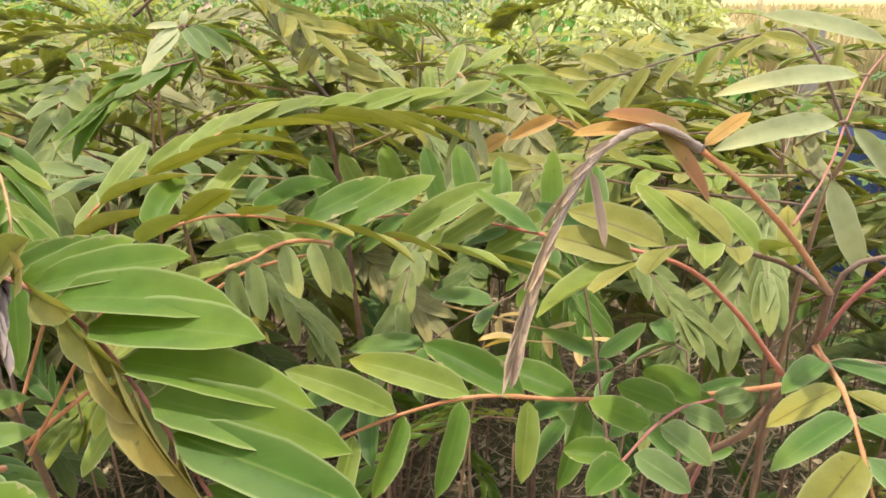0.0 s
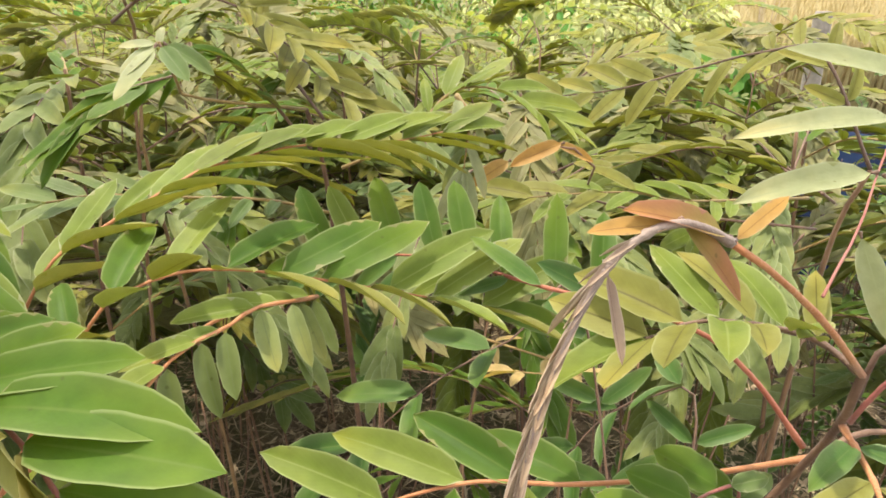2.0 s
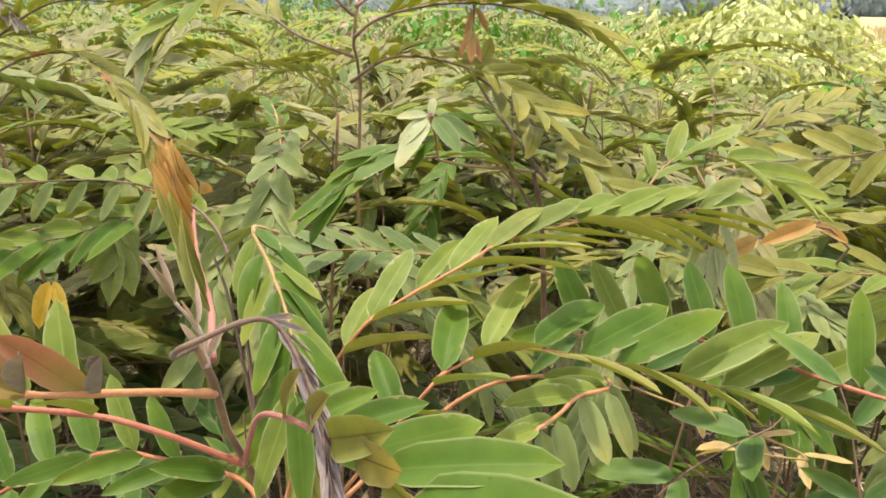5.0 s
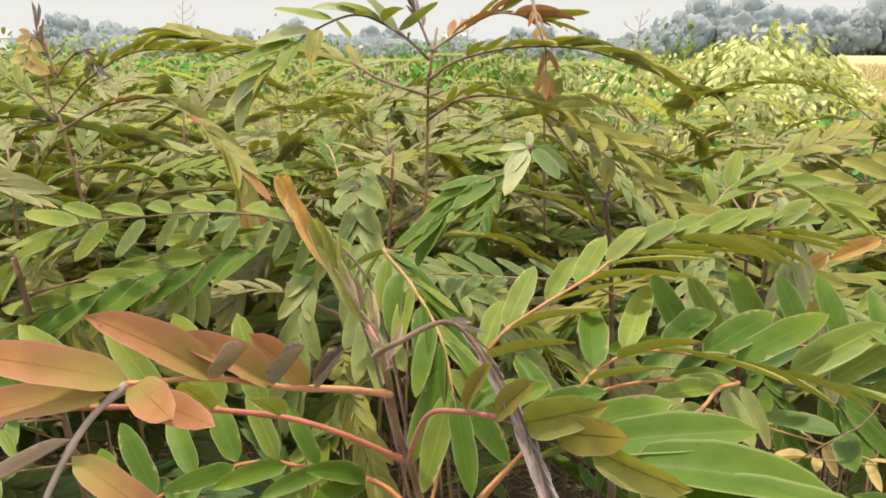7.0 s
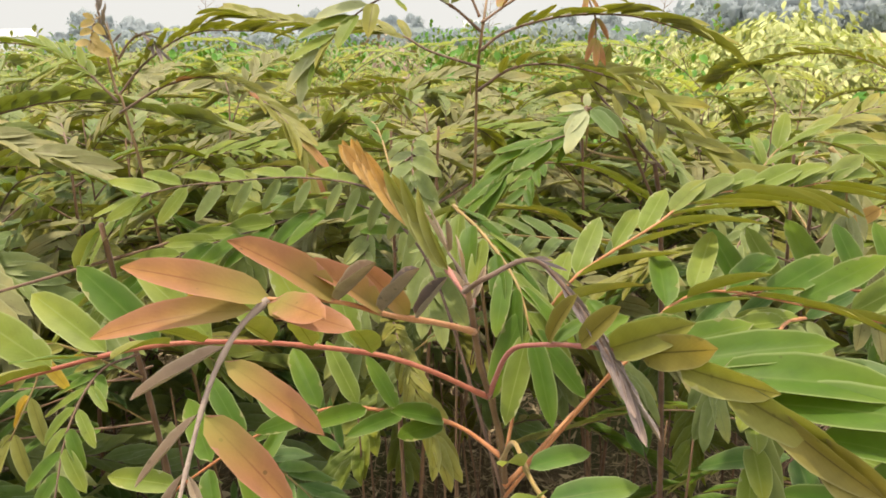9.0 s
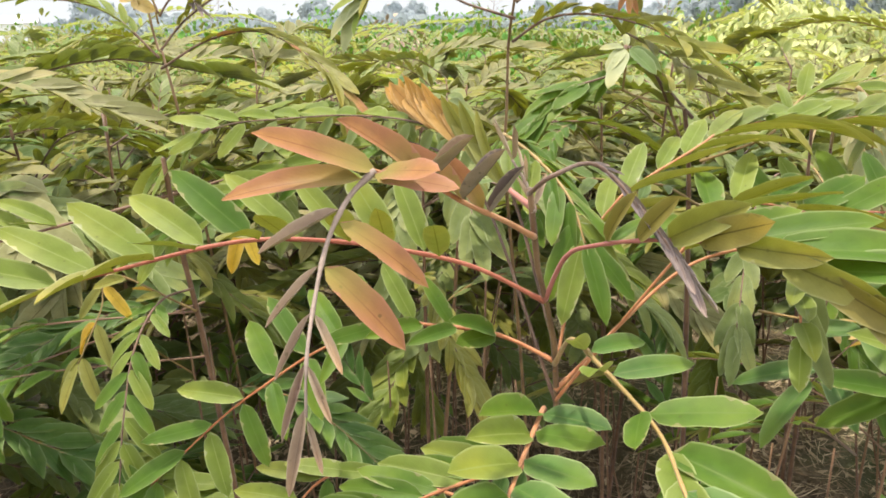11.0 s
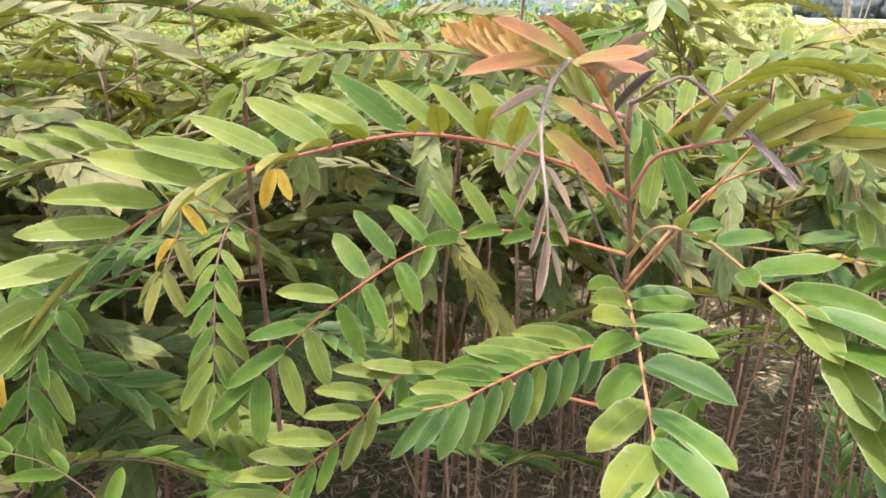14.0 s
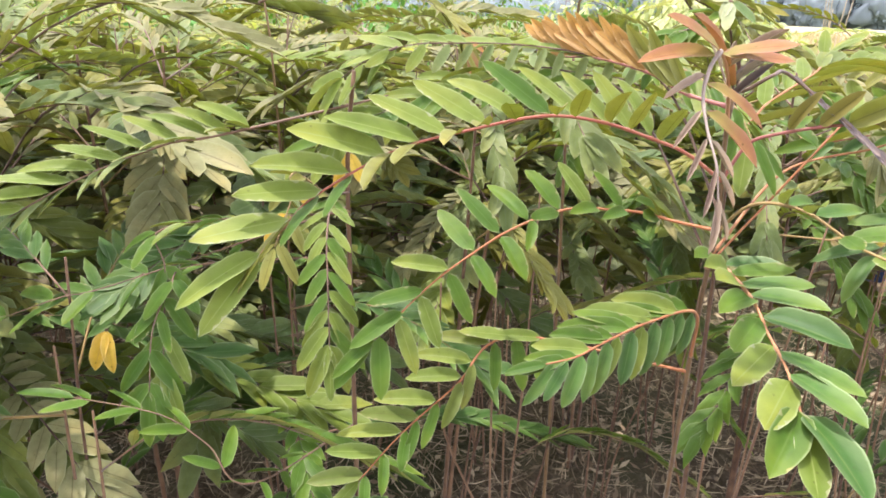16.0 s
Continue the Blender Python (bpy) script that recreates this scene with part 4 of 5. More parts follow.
leaf(back_right_shrub, [(0.305, 0.6, 0.851), (0.17, 0.507, 0.876), (0.132, 0.495, 0.885), (0.09, 0.481, 0.888), (0.055, 0.476, 0.886)], 9, 0.042, 'light', bare=0.25, splay=36, lift=(30, -10), stalk='olive', mix=('olive', 0.4))
leaf(back_right_shrub, [(0.305, 0.58, 0.861), (0.342, 0.628, 0.84), (0.305, 0.658, 0.865), (0.269, 0.682, 0.873), (0.225, 0.7, 0.866), (0.163, 0.712, 0.844)], 9, 0.045, 'olive', bare=0.2, splay=42, lift=(20, 20), stalk='brown')
tall_shrub = shrub("tall thin shoot with feathery top leaves", (0, 0), "shrubs close by")
stem(tall_shrub, [(-0.214, 0.72, -0.03), (-0.232, 0.7, 0.492), (-0.256, 0.648, 0.849), (-0.255, 0.646, 0.906), (-0.254, 0.651, 0.98), (-0.245, 0.6, 1.017), (-0.24, 0.614, 1.059)], 0.0034, 0.0012, STALKS['bark_olive'], "stem")
feather(tall_shrub, [(-0.244, 0.599, 1.033), (-0.268, 0.591, 1.054), (-0.299, 0.579, 1.068), (-0.328, 0.56, 1.057), (-0.35, 0.54, 1.038), (-0.361, 0.528, 1.021)], 8, 0.2,
        ([(0.2, -0.026, -0.008, 0.030), (0.27, -0.029, -0.010, 0.027), (0.42, -0.036, -0.011, 0.012), (0.54, -0.041, -0.015, 0.008), (0.62, -0.042, -0.015, -0.005), (0.73, -0.043, -0.017, -0.013), (1, -0.034, -0.018, -0.026)],
         [(0.14, 0.034, -0.004, 0.028), (0.36, 0.021, -0.030, 0.010), (0.54, 0.018, -0.028, -0.014), (0.73, -0.010, -0.030, -0.022), (1, -0.016, -0.026, -0.026)]),
        ('pale', 'olive'), ((0.0, -0.5, 0.86), (0.0, 0.3, 0.9)), stalk='brown', ratio=0.33, mix=('light', 0.25))
leaf(tall_shrub, [(-0.243, 0.59, 1.003), (-0.288, 0.597, 1.017), (-0.317, 0.607, 1.031), (-0.36, 0.613, 1.039), (-0.414, 0.616, 1.043), (-0.47, 0.62, 1.053)], 14, 0.045, 'olive', bare=0.3, splay=26, lift=(25, -10), stalk='brown', jitter=5.0)
leaf(tall_shrub, [(-0.243, 0.594, 1.017), (-0.225, 0.591, 1.03), (-0.197, 0.587, 1.039), (-0.16, 0.585, 1.044), (-0.115, 0.581, 1.041), (-0.071, 0.573, 1.027)], 11, 0.045, 'olive', bare=0.2, splay=38, lift=(20, 20), stalk='brown')
leaf(tall_shrub, [(-0.243, 0.601, 1.04), (-0.218, 0.621, 1.058), (-0.19, 0.641, 1.072), (-0.155, 0.656, 1.067)], 8, 0.042, 'bronze', bare=0.2, splay=42, lift=(30, 10), stalk='brown', mix=('olive', 0.4))
leaf(tall_shrub, [(-0.246, 0.594, 0.983), (-0.215, 0.584, 1.002), (-0.177, 0.57, 1.005), (-0.132, 0.553, 0.994), (-0.099, 0.533, 0.976)], 9, 0.042, 'olive', bare=0.15, splay=50, lift=(20, 20), stalk='brown')
leaf(tall_shrub, [(-0.245, 0.602, 1.045), (-0.256, 0.607, 1.068), (-0.269, 0.601, 1.091)], 6, 0.03, 'wilted', bare=0.3, splay=30, lift=(10, 10), stalk='brown', ratio=0.2)
leaf(tall_shrub, [(-0.161, 0.617, 1.084), (-0.155, 0.59, 1.06), (-0.148, 0.581, 1.042), (-0.147, 0.57, 1.024)], 4, 0.022, 'bronze', bare=0.2, splay=24, lift=(0, 0), stalk='brown', ratio=0.22)
yellow_tip_shrub = shrub("shrub with a tuft of yellow leaflets at its top", (0, 0), "shrubs close by")
stem(yellow_tip_shrub, [(-0.584, 0.7, -0.03), (-0.602, 0.7, 0.479), (-0.61, 0.638, 0.926), (-0.626, 0.642, 0.984), (-0.632, 0.644, 1.028)], 0.0034, 0.0012, STALKS['bark_olive'], "stem")
stem(yellow_tip_shrub, [(-0.622, 0.644, 1.006), (-0.628, 0.648, 1.041), (-0.634, 0.646, 1.058), (-0.634, 0.633, 1.05), (-0.635, 0.624, 1.02)], 0.001, 0.0006, STALKS['olive'], "leaf_stalk")
leaf(yellow_tip_shrub, [(-0.6329, 0.6348, 1.054), (-0.6332, 0.6346, 1.0541), (-0.6334, 0.6345, 1.0542)], 0, 0.0095, 'straw', ratio=0.6, up=(0, -0.9, 0.3), stalk='brown', r=0.0008)
leaf(yellow_tip_shrub, [(-0.6317, 0.634, 1.0507), (-0.6321, 0.6338, 1.0507), (-0.6325, 0.6336, 1.0506)], 0, 0.0134, 'straw', ratio=0.6, up=(0, -0.9, 0.3), stalk='brown', r=0.0008)
leaf(yellow_tip_shrub, [(-0.6328, 0.6332, 1.0486), (-0.6325, 0.6331, 1.0483), (-0.6321, 0.6329, 1.048)], 0, 0.0141, 'straw', ratio=0.6, up=(0, -0.9, 0.3), stalk='brown', r=0.0008)
leaf(yellow_tip_shrub, [(-0.6337, 0.6312, 1.0422), (-0.634, 0.631, 1.0421), (-0.6343, 0.6307, 1.042)], 0, 0.0115, 'straw', ratio=0.6, up=(0, -0.9, 0.3), stalk='brown', r=0.0008)
leaf(yellow_tip_shrub, [(-0.6348, 0.6304, 1.0401), (-0.6345, 0.6302, 1.0398), (-0.6342, 0.63, 1.0395)], 0, 0.0142, 'straw', ratio=0.6, up=(0, -0.9, 0.3), stalk='brown', r=0.0008)
leaf(yellow_tip_shrub, [(-0.6357, 0.628, 1.0327), (-0.6361, 0.6278, 1.0325), (-0.6364, 0.6275, 1.0324)], 0, 0.0131, 'straw', ratio=0.6, up=(0, -0.9, 0.3), stalk='brown', r=0.0008)
leaf(yellow_tip_shrub, [(-0.6368, 0.6274, 1.0311), (-0.6365, 0.6272, 1.0308), (-0.6363, 0.627, 1.0305)], 0, 0.012, 'straw', ratio=0.6, up=(0, -0.9, 0.3), stalk='brown', r=0.0008)
leaf(yellow_tip_shrub, [(-0.6351, 0.6272, 1.0294), (-0.6345, 0.6271, 1.0291), (-0.6338, 0.6269, 1.0288)], 0, 0.0212, 'straw', ratio=0.6, up=(0, -0.9, 0.3), stalk='brown', r=0.0008)
leaf(yellow_tip_shrub, [(-0.622, 0.647, 1.017), (-0.631, 0.651, 1.036), (-0.635, 0.648, 1.047), (-0.636, 0.647, 1.061)], 5, 0.022, 'wilted', bare=0.3, splay=45, lift=(10, 10), stalk='brown', ratio=0.2)
leaf(yellow_tip_shrub, [(-0.621, 0.646, 1.014), (-0.611, 0.653, 1.03), (-0.594, 0.652, 1.038), (-0.577, 0.646, 1.024)], 6, 0.018, 'wilted', bare=0.4, splay=30, lift=(-30, -30), stalk='brown', ratio=0.2)
leaf(yellow_tip_shrub, [(-0.623, 0.641, 0.978), (-0.595, 0.655, 1.011), (-0.55, 0.671, 1.038), (-0.487, 0.682, 1.039)], 11, 0.042, 'olive', bare=0.2, splay=42, lift=(25, 10), stalk='brown')
leaf(yellow_tip_shrub, [(-0.623, 0.639, 0.972), (-0.663, 0.634, 1.013), (-0.701, 0.622, 1.03), (-0.754, 0.603, 1.034)], 10, 0.042, 'light', bare=0.2, splay=42, lift=(15, 10), stalk='brown')
leaf(yellow_tip_shrub, [(-0.621, 0.636, 0.961), (-0.555, 0.624, 0.99), (-0.486, 0.606, 0.995), (-0.408, 0.555, 0.959), (-0.383, 0.528, 0.924)], 14, 0.045, 'olive', bare=0.2, splay=15, lift=(15, 15), stalk='brown', mix=('bronze', 0.2), ratio=0.2, jitter=4.0)
leaf(right_shrub, [(0.042, 0.197, 0.956), (0.041, 0.196, 0.954), (0.039, 0.195, 0.952)], 1, 0.026, 'dry', bare=0.5, splay=45, lift=(-45, -60), stalk='grey', ratio=0.14, end=False)
leaf(left_shrub, [(-0.5071, 0.5513, 0.8115), (-0.5074, 0.5507, 0.8103), (-0.5077, 0.5501, 0.8091)], 0, 0.0399, 'yellow', ratio=0.34, up=(0.1, -1, 0.2), stalk='brown', r=0.0008)
leaf(left_shrub, [(-0.5048, 0.5515, 0.8115), (-0.5043, 0.5511, 0.8105), (-0.5038, 0.5507, 0.8095)], 0, 0.034, 'yellow', ratio=0.34, up=(0.1, -1, 0.2), stalk='brown', r=0.0008)
leaf(left_shrub, [(-0.6880, 0.341, 0.6873), (-0.6881, 0.3406, 0.6864), (-0.6883, 0.3401, 0.6855)], 0, 0.0325, 'yellow', ratio=0.4, up=(0.1, -1, 0.2), stalk='brown', r=0.0008)
leaf(left_shrub, [(-0.6868, 0.3411, 0.6874), (-0.6866, 0.3406, 0.6865), (-0.6864, 0.3401, 0.6856)], 0, 0.0339, 'yellow', ratio=0.36, up=(0.1, -1, 0.2), stalk='brown', r=0.0008)
leaf(back_shrub, [(0.0, 0.62, 0.72), (0.105, 0.501, 0.745), (0.078, 0.491, 0.747), (0.056, 0.482, 0.754)], 4, 0.03, 'straw', bare=0.3, splay=50, lift=(-30, 10), stalk='olive')
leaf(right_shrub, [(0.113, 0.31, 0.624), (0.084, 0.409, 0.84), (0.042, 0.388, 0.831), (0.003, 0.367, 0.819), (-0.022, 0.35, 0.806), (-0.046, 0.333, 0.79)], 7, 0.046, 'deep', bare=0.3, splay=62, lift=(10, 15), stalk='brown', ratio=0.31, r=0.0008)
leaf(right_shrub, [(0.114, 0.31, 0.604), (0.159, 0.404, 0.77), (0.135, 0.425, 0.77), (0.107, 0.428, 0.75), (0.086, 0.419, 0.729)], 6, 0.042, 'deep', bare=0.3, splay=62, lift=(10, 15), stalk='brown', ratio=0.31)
# ---- filling shrubs ----
def spray(palette, stalk, length, arch, sag, pairs, size, splay, lift, seed, ns, skins=(0, 1)):
    """A pinnate leaf along +x as one mesh, for shrubs further off."""
    rng = random.Random(seed)
    bend = rng.uniform(-0.12, 0.12) * length
    pts = [(0, 0, 0), (0.3 * length, 0.2 * bend, arch * length), (0.65 * length, 0.6 * bend, (1.3 * arch - 0.3 * sag) * length), (length, bend, (arch - sag) * length)]
    line = spline(pts, 9)
    verts, faces = tube(line, [0.0014 * (1.2 - 0.08 * i) for i in range(10)], 4)
    slots, uvs = [0] * len(faces), [(0, 0.5)] * len(verts)
    for m, grow in leaflet_frames(pts, pairs, size, 0.16, splay, lift, (0, 0, 1), rng, 0.0, 6.0):
        v, f, s, u = blade(rng.uniform(0.27, 0.34), rng.uniform(0.1, 0.5), rng.uniform(0.0, 0.16), 0.0, ns, 1, skins=skins)
        o = len(verts)
        verts += [m @ (Vector(p) * grow) for p in v]
        faces += [tuple(o + k for k in q) for q in f]
        slots += [1 + k for k in s]
        uvs += u
    ob = linked("compound_leaf", verts, faces, [STALKS[stalk], *PALETTES[palette]], None, "", slots, uvs)
    me = ob.data
    bpy.data.objects.remove(ob)
    return me


def spray_set(ns, seed, tones=("olive", "sage", "light", "moss", "dull", "moss", "sage", "dull", "blue", "bronze"), fewer=0, skins=(0, 1)):
    rng = random.Random(seed)
    out = []
    for k, pal in enumerate(tones):
        out.append(spray(pal, rng.choice(("brown", "brown", "olive", "brown")), rng.uniform(0.28, 0.40), rng.uniform(0.06, 0.18), rng.uniform(0.06, 0.24),
                         rng.choice((13, 14, 15)) - fewer, rng.uniform(0.055, 0.066), rng.uniform(22, 38), (rng.uniform(0, 40), rng.uniform(0, 40)), seed * 31 + k, ns, skins))
    return out


def fill_shrub(sprays, seed, height, leaves, shoots, start=0.5):
    """A slim shrub on bare stems, its leaves in the upper half, at the origin."""
    rng = random.Random(seed)
    e = shrub("slender leafy shrub with arching olive-green pinnate leaves", (0, 0))
    tops = []
    for k in range(shoots):
        a, h = rng.uniform(0, 6.28), height * (1 if k == 0 else rng.uniform(0.7, 0.96))
        dx, dy = math.cos(a) * rng.uniform(0.02, 0.11), math.sin(a) * rng.uniform(0.02, 0.11)
        line = [(0.02 * math.cos(a), 0.02 * math.sin(a), -0.03), (0.3 * dx + rng.uniform(-0.02, 0.02), 0.4 * dy, 0.3 * h), (0.8 * dx + rng.uniform(-0.025, 0.025), 0.7 * dy + rng.uniform(-0.025, 0.025), 0.65 * h), (dx, dy, h)]
        stem(e, line, 0.0027, 0.0012, most=14)
        tops.append(spline(line, 20))
    for k in range(leaves):
        line = tops[k % shoots]
        u = start + (0.99 - start) * ((k + 0.5) / leaves) ** 0.8
        at = line[min(20, int(u * 20 + rng.random()))]
        ob = new("compound_leaf", rng.choice(sprays[:-1] if rng.random() < 0.94 else sprays))
        ob.parent = e
        rise = -6 - 26 * (u - 0.35) - 8 * (k >= leaves - shoots) + rng.uniform(-14, 14)
        s = rng.uniform(0.8, 1.15) * (0.72 if u > 0.93 else 1)
        ob.matrix_local = pose(*at, 0, 0, 137.5 * k + rng.uniform(-25, 25)) @ pose(0, 0, 0, rng.uniform(-20, 20), rise + 12, 0) @ Matrix.Diagonal((s, s, s, 1))
    return e


SPLIT_SPOTS = ((-0.38, 0.80), (0.14, 0.86), (0.42, 0.74), (-0.80, 0.70), (-0.1, 1.12))


def split_shrub(x, y, height, leaves, seed):
    """A shrub just behind the near ones, with each leaflet a mesh of its own."""
    rng = random.Random(seed)
    e = shrub("leafy shrub with long arching olive and green pinnate leaves", (x, y))
    tops = []
    for k in range(2):
        a = rng.uniform(0, 6.28)
        dx, dy = 0.07 * math.cos(a), 0.07 * math.sin(a)
        line = [(x, y, -0.03), (x + 0.3 * dx, y + 0.3 * dy, 0.35 * height), (x + 0.7 * dx, y + 0.8 * dy, 0.7 * height), (x + dx, y + dy, height)]
        stem(e, line, 0.0045, 0.0016)
        tops.append(spline(line, 20))
    for k in range(leaves):
        u = 0.74 + 0.25 * (k + 0.5) / leaves
        at = tops[k % 2][int(u * 20)]
        a, long = radians(137.5 * k + rng.uniform(-25, 25)), rng.uniform(0.22, 0.33)
        arch, sag = rng.uniform(0.08, 0.24), rng.uniform(0.1, 0.34)
        pts = [tuple(at + Vector((math.cos(a + s * 0.25) * s * long, math.sin(a + s * 0.25) * s * long, z * long)))
               for s, z in ((0, 0), (0.3, arch), (0.65, 1.3 * arch - 0.3 * sag), (1.0, arch - sag))]
        leaf(e, pts, rng.choice((11, 12, 13)), rng.uniform(0.044, 0.052), rng.choice(("olive", "moss", "green", "dull", "sage", "dull")), bare=0.16,
             splay=rng.uniform(18, 30), lift=(rng.uniform(-5, 25), rng.uniform(-5, 25)), stalk=rng.choice(("olive", "brown", "brown")), seed=seed + k, jitter=6.0)


for k, (sx, sy) in enumerate(SPLIT_SPOTS):
    split_shrub(sx, sy, (0.93, 0.90, 0.88, 0.90, 0.94)[k], 17, 500 + 40 * k)

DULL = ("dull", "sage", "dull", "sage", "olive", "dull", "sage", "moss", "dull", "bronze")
# Mostly shade-darkened tones, so that the low fill reads as dark understory.
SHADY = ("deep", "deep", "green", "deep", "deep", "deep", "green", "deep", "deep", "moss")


def plant_field():
    """Rows of shrubs away from the path; the thin-leaved copies stand further off."""
    rng = random.Random(11)
    mids = [fill_shrub(spray_set(4, 50 + k // 3), 100 + k, 0.90 + 0.02 * (k % 3), 25, 2 + k % 2, 0.58) for k in range(6)]
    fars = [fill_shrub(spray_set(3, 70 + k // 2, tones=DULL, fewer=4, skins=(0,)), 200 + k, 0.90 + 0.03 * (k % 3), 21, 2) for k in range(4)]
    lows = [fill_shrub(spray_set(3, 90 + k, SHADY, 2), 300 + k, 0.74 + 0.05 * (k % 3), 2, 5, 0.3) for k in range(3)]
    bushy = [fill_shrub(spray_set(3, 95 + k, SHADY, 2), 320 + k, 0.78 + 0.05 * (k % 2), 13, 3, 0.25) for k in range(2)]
    used = {}
    y = 0.45
    while y < 3.5:
        step = 0.17 + 0.075 * y
        x = -1.1 - 0.8 * y
        while x < 0.75 + 0.62 * y:
            px, py = x + rng.uniform(-0.4, 0.4) * step, y + rng.uniform(-0.4, 0.4) * step
            x += step
            edge = py > 0.95 and px > 0.12 + 0.40 * py
            if edge and (py > 2.9 or rng.random() < 0.2):
                continue
            if py > 0.9 and abs(px - 0.5 * py) < 0.06:
                continue
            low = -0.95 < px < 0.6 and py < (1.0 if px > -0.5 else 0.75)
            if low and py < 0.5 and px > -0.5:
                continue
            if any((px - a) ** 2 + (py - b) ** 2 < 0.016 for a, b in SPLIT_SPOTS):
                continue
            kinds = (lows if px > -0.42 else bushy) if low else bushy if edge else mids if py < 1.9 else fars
            ob = rng.choice(kinds)
            sight = py > 1.6 and px > 0.02 + 0.12 * py and not edge
            s = (0.89 if sight else 1.0) * rng.uniform(0.90, 1.02) * (1.0 if rng.random() > 0.08 else 1.07) * (0.80 + 0.15 * rng.random() if edge else 1.0 if py > 1.3 else 0.7 + 0.3 * rng.random() if low and px > -0.4 else 1.0)
            m = pose(px, py, ground_height(px, py), rng.uniform(-5, 5), rng.uniform(-5, 5), rng.uniform(0, 360)) @ Matrix.Scale(s, 4)
            if ob.name not in used:
                ob.matrix_basis = m
                used[ob.name] = True
            else:
                scale, ob.scale = ob.scale.copy(), (1, 1, 1)
                copy_thing(ob, m)
                ob.scale = scale
        y += step


plant_field()

# ---- distance ----
def rice():
    """Ripe rice behind the fence: a thick stand, with single blades along its near edge."""
    m, n, l, bsdf = material("ripe_rice")
    geo = n.new("ShaderNodeNewGeometry")
    t, t2 = n.new("ShaderNodeTexNoise"), n.new("ShaderNodeTexNoise")
    t.inputs["Scale"].default_value, t2.inputs["Scale"].default_value = 1.2, 35.0
    for k in (t, t2):
        l.new(geo.outputs["Position"], k.inputs["Vector"])
    col = mixed(n, l, ramp(n, l, t.outputs[0], 0.3, 0.7), (0.46, 0.37, 0.17), (0.54, 0.45, 0.24))
    col = mixed(n, l, ramp(n, l, t2.outputs[0], 0.4, 0.7, 0, 0.6), col, (0.36, 0.32, 0.14))
    l.new(col, bsdf.inputs["Base Color"])
    bsdf.inputs["Roughness"].default_value = 0.8
    rng = random.Random(5)
    verts, faces = [], []
    x0, x1, y0, y1 = 0.6, 60.0, 3.1, 70.0
    body = [(1.2, y0, 0), (x1, y0, 0), (x1, y1, 0), (25.9, y1, 0)]
    verts += body + [(a, b, 0.66) for a, b, _ in body]
    faces += [(0, 1, 5, 4), (1, 2, 6, 5), (2, 3, 7, 6), (3, 0, 4, 7), (4, 5, 6, 7)]
    for _ in range(26000):
        far = rng.random() ** 3.0
        y = y0 - 0.12 + 14 * far
        x = rng.uniform(0.37 * y + 0.02, 2.6 + 0.9 * y)
        h, a, w = rng.uniform(0.70, 0.84), rng.uniform(0, 6.28), 0.0028 * (1 + far * 5)
        lean = rng.uniform(0.03, 0.12)
        dx, dy = math.cos(a), math.sin(a)
        o = len(verts)
        verts += [(x - dy * w, y + dx * w, 0.25), (x + dy * w, y - dx * w, 0.25), (x + dx * lean * 0.6 - dy * w, y + dy * lean * 0.6 + dx * w, h * 0.93),
                  (x + dx * lean * 0.6 + dy * w, y + dy * lean * 0.6 - dx * w, h * 0.93), (x + dx * lean, y + dy * lean, h)]
        faces += [(o, o + 1, o + 3, o + 2), (o + 2, o + 3, o + 4)]
    tagged(linked("rice_field", verts, faces, [m]), "wide field of ripe golden rice beyond the fence", "rice field", kind="stuff")


rice()


def fence():
    """Two weathered wooden posts with a sagging blue plastic sheet between them."""
    wood = stalk_material("weathered_wood", (0.16, 0.14, 0.115), (0.34, 0.30, 0.25), 0.9)
    m, n, l, bsdf = material("blue_plastic")
    col = mixed(n, l, ramp(n, l, noise_tex(n, l, 14.0), 0.3, 0.7), (0.03, 0.055, 0.16), (0.05, 0.10, 0.25))
    l.new(col, bsdf.inputs["Base Color"])
    bsdf.inputs["Roughness"].default_value = 0.4
    places = [(1.24, 2.46, 0.92), (2.15, 2.25, 0.9), (3.1, 2.0, 0.9)]
    for x, y, h in places:
        e = tagged(new("fence_post"), "weathered grey wooden post at the field's edge", "post", "fence posts")
        pts = [Vector((x, y, -0.05)), Vector((x + 0.006, y, 0.4)), Vector((x, y + 0.004, h - 0.02)), Vector((x, y + 0.004, h))]
        v, f = tube(pts, [0.031, 0.03, 0.029, 0.025], 10)
        linked("post", v, f, [wood], e)
    verts, faces = [], []
    for i in range(41):
        u = i / 40
        a, b = (places[0], places[1]) if u < 0.5 else (places[1], places[2])
        w = (u * 2) % 1 if u < 1 else 1
        x, y = a[0] + (b[0] - a[0]) * w, a[1] + (b[1] - a[1]) * w - 0.035
        for j in range(7):
            z = 0.02 + (0.62 - 0.08 * math.sin(math.pi * w)) * j / 6
            verts.append((x, y + 0.025 * noise.noise(Vector((x * 5, z * 4, 1))), z))
    for i in range(40):
        for j in range(6):
            a = i * 7 + j
            faces.append((a, a + 7, a + 8, a + 1))
    sheet = linked("plastic_sheet", verts, faces, [m])
    sheet.modifiers.new("thick", "SOLIDIFY").thickness = 0.002
    tagged(sheet, "wrinkled blue plastic sheet hung along the posts", "plastic sheet")


fence()


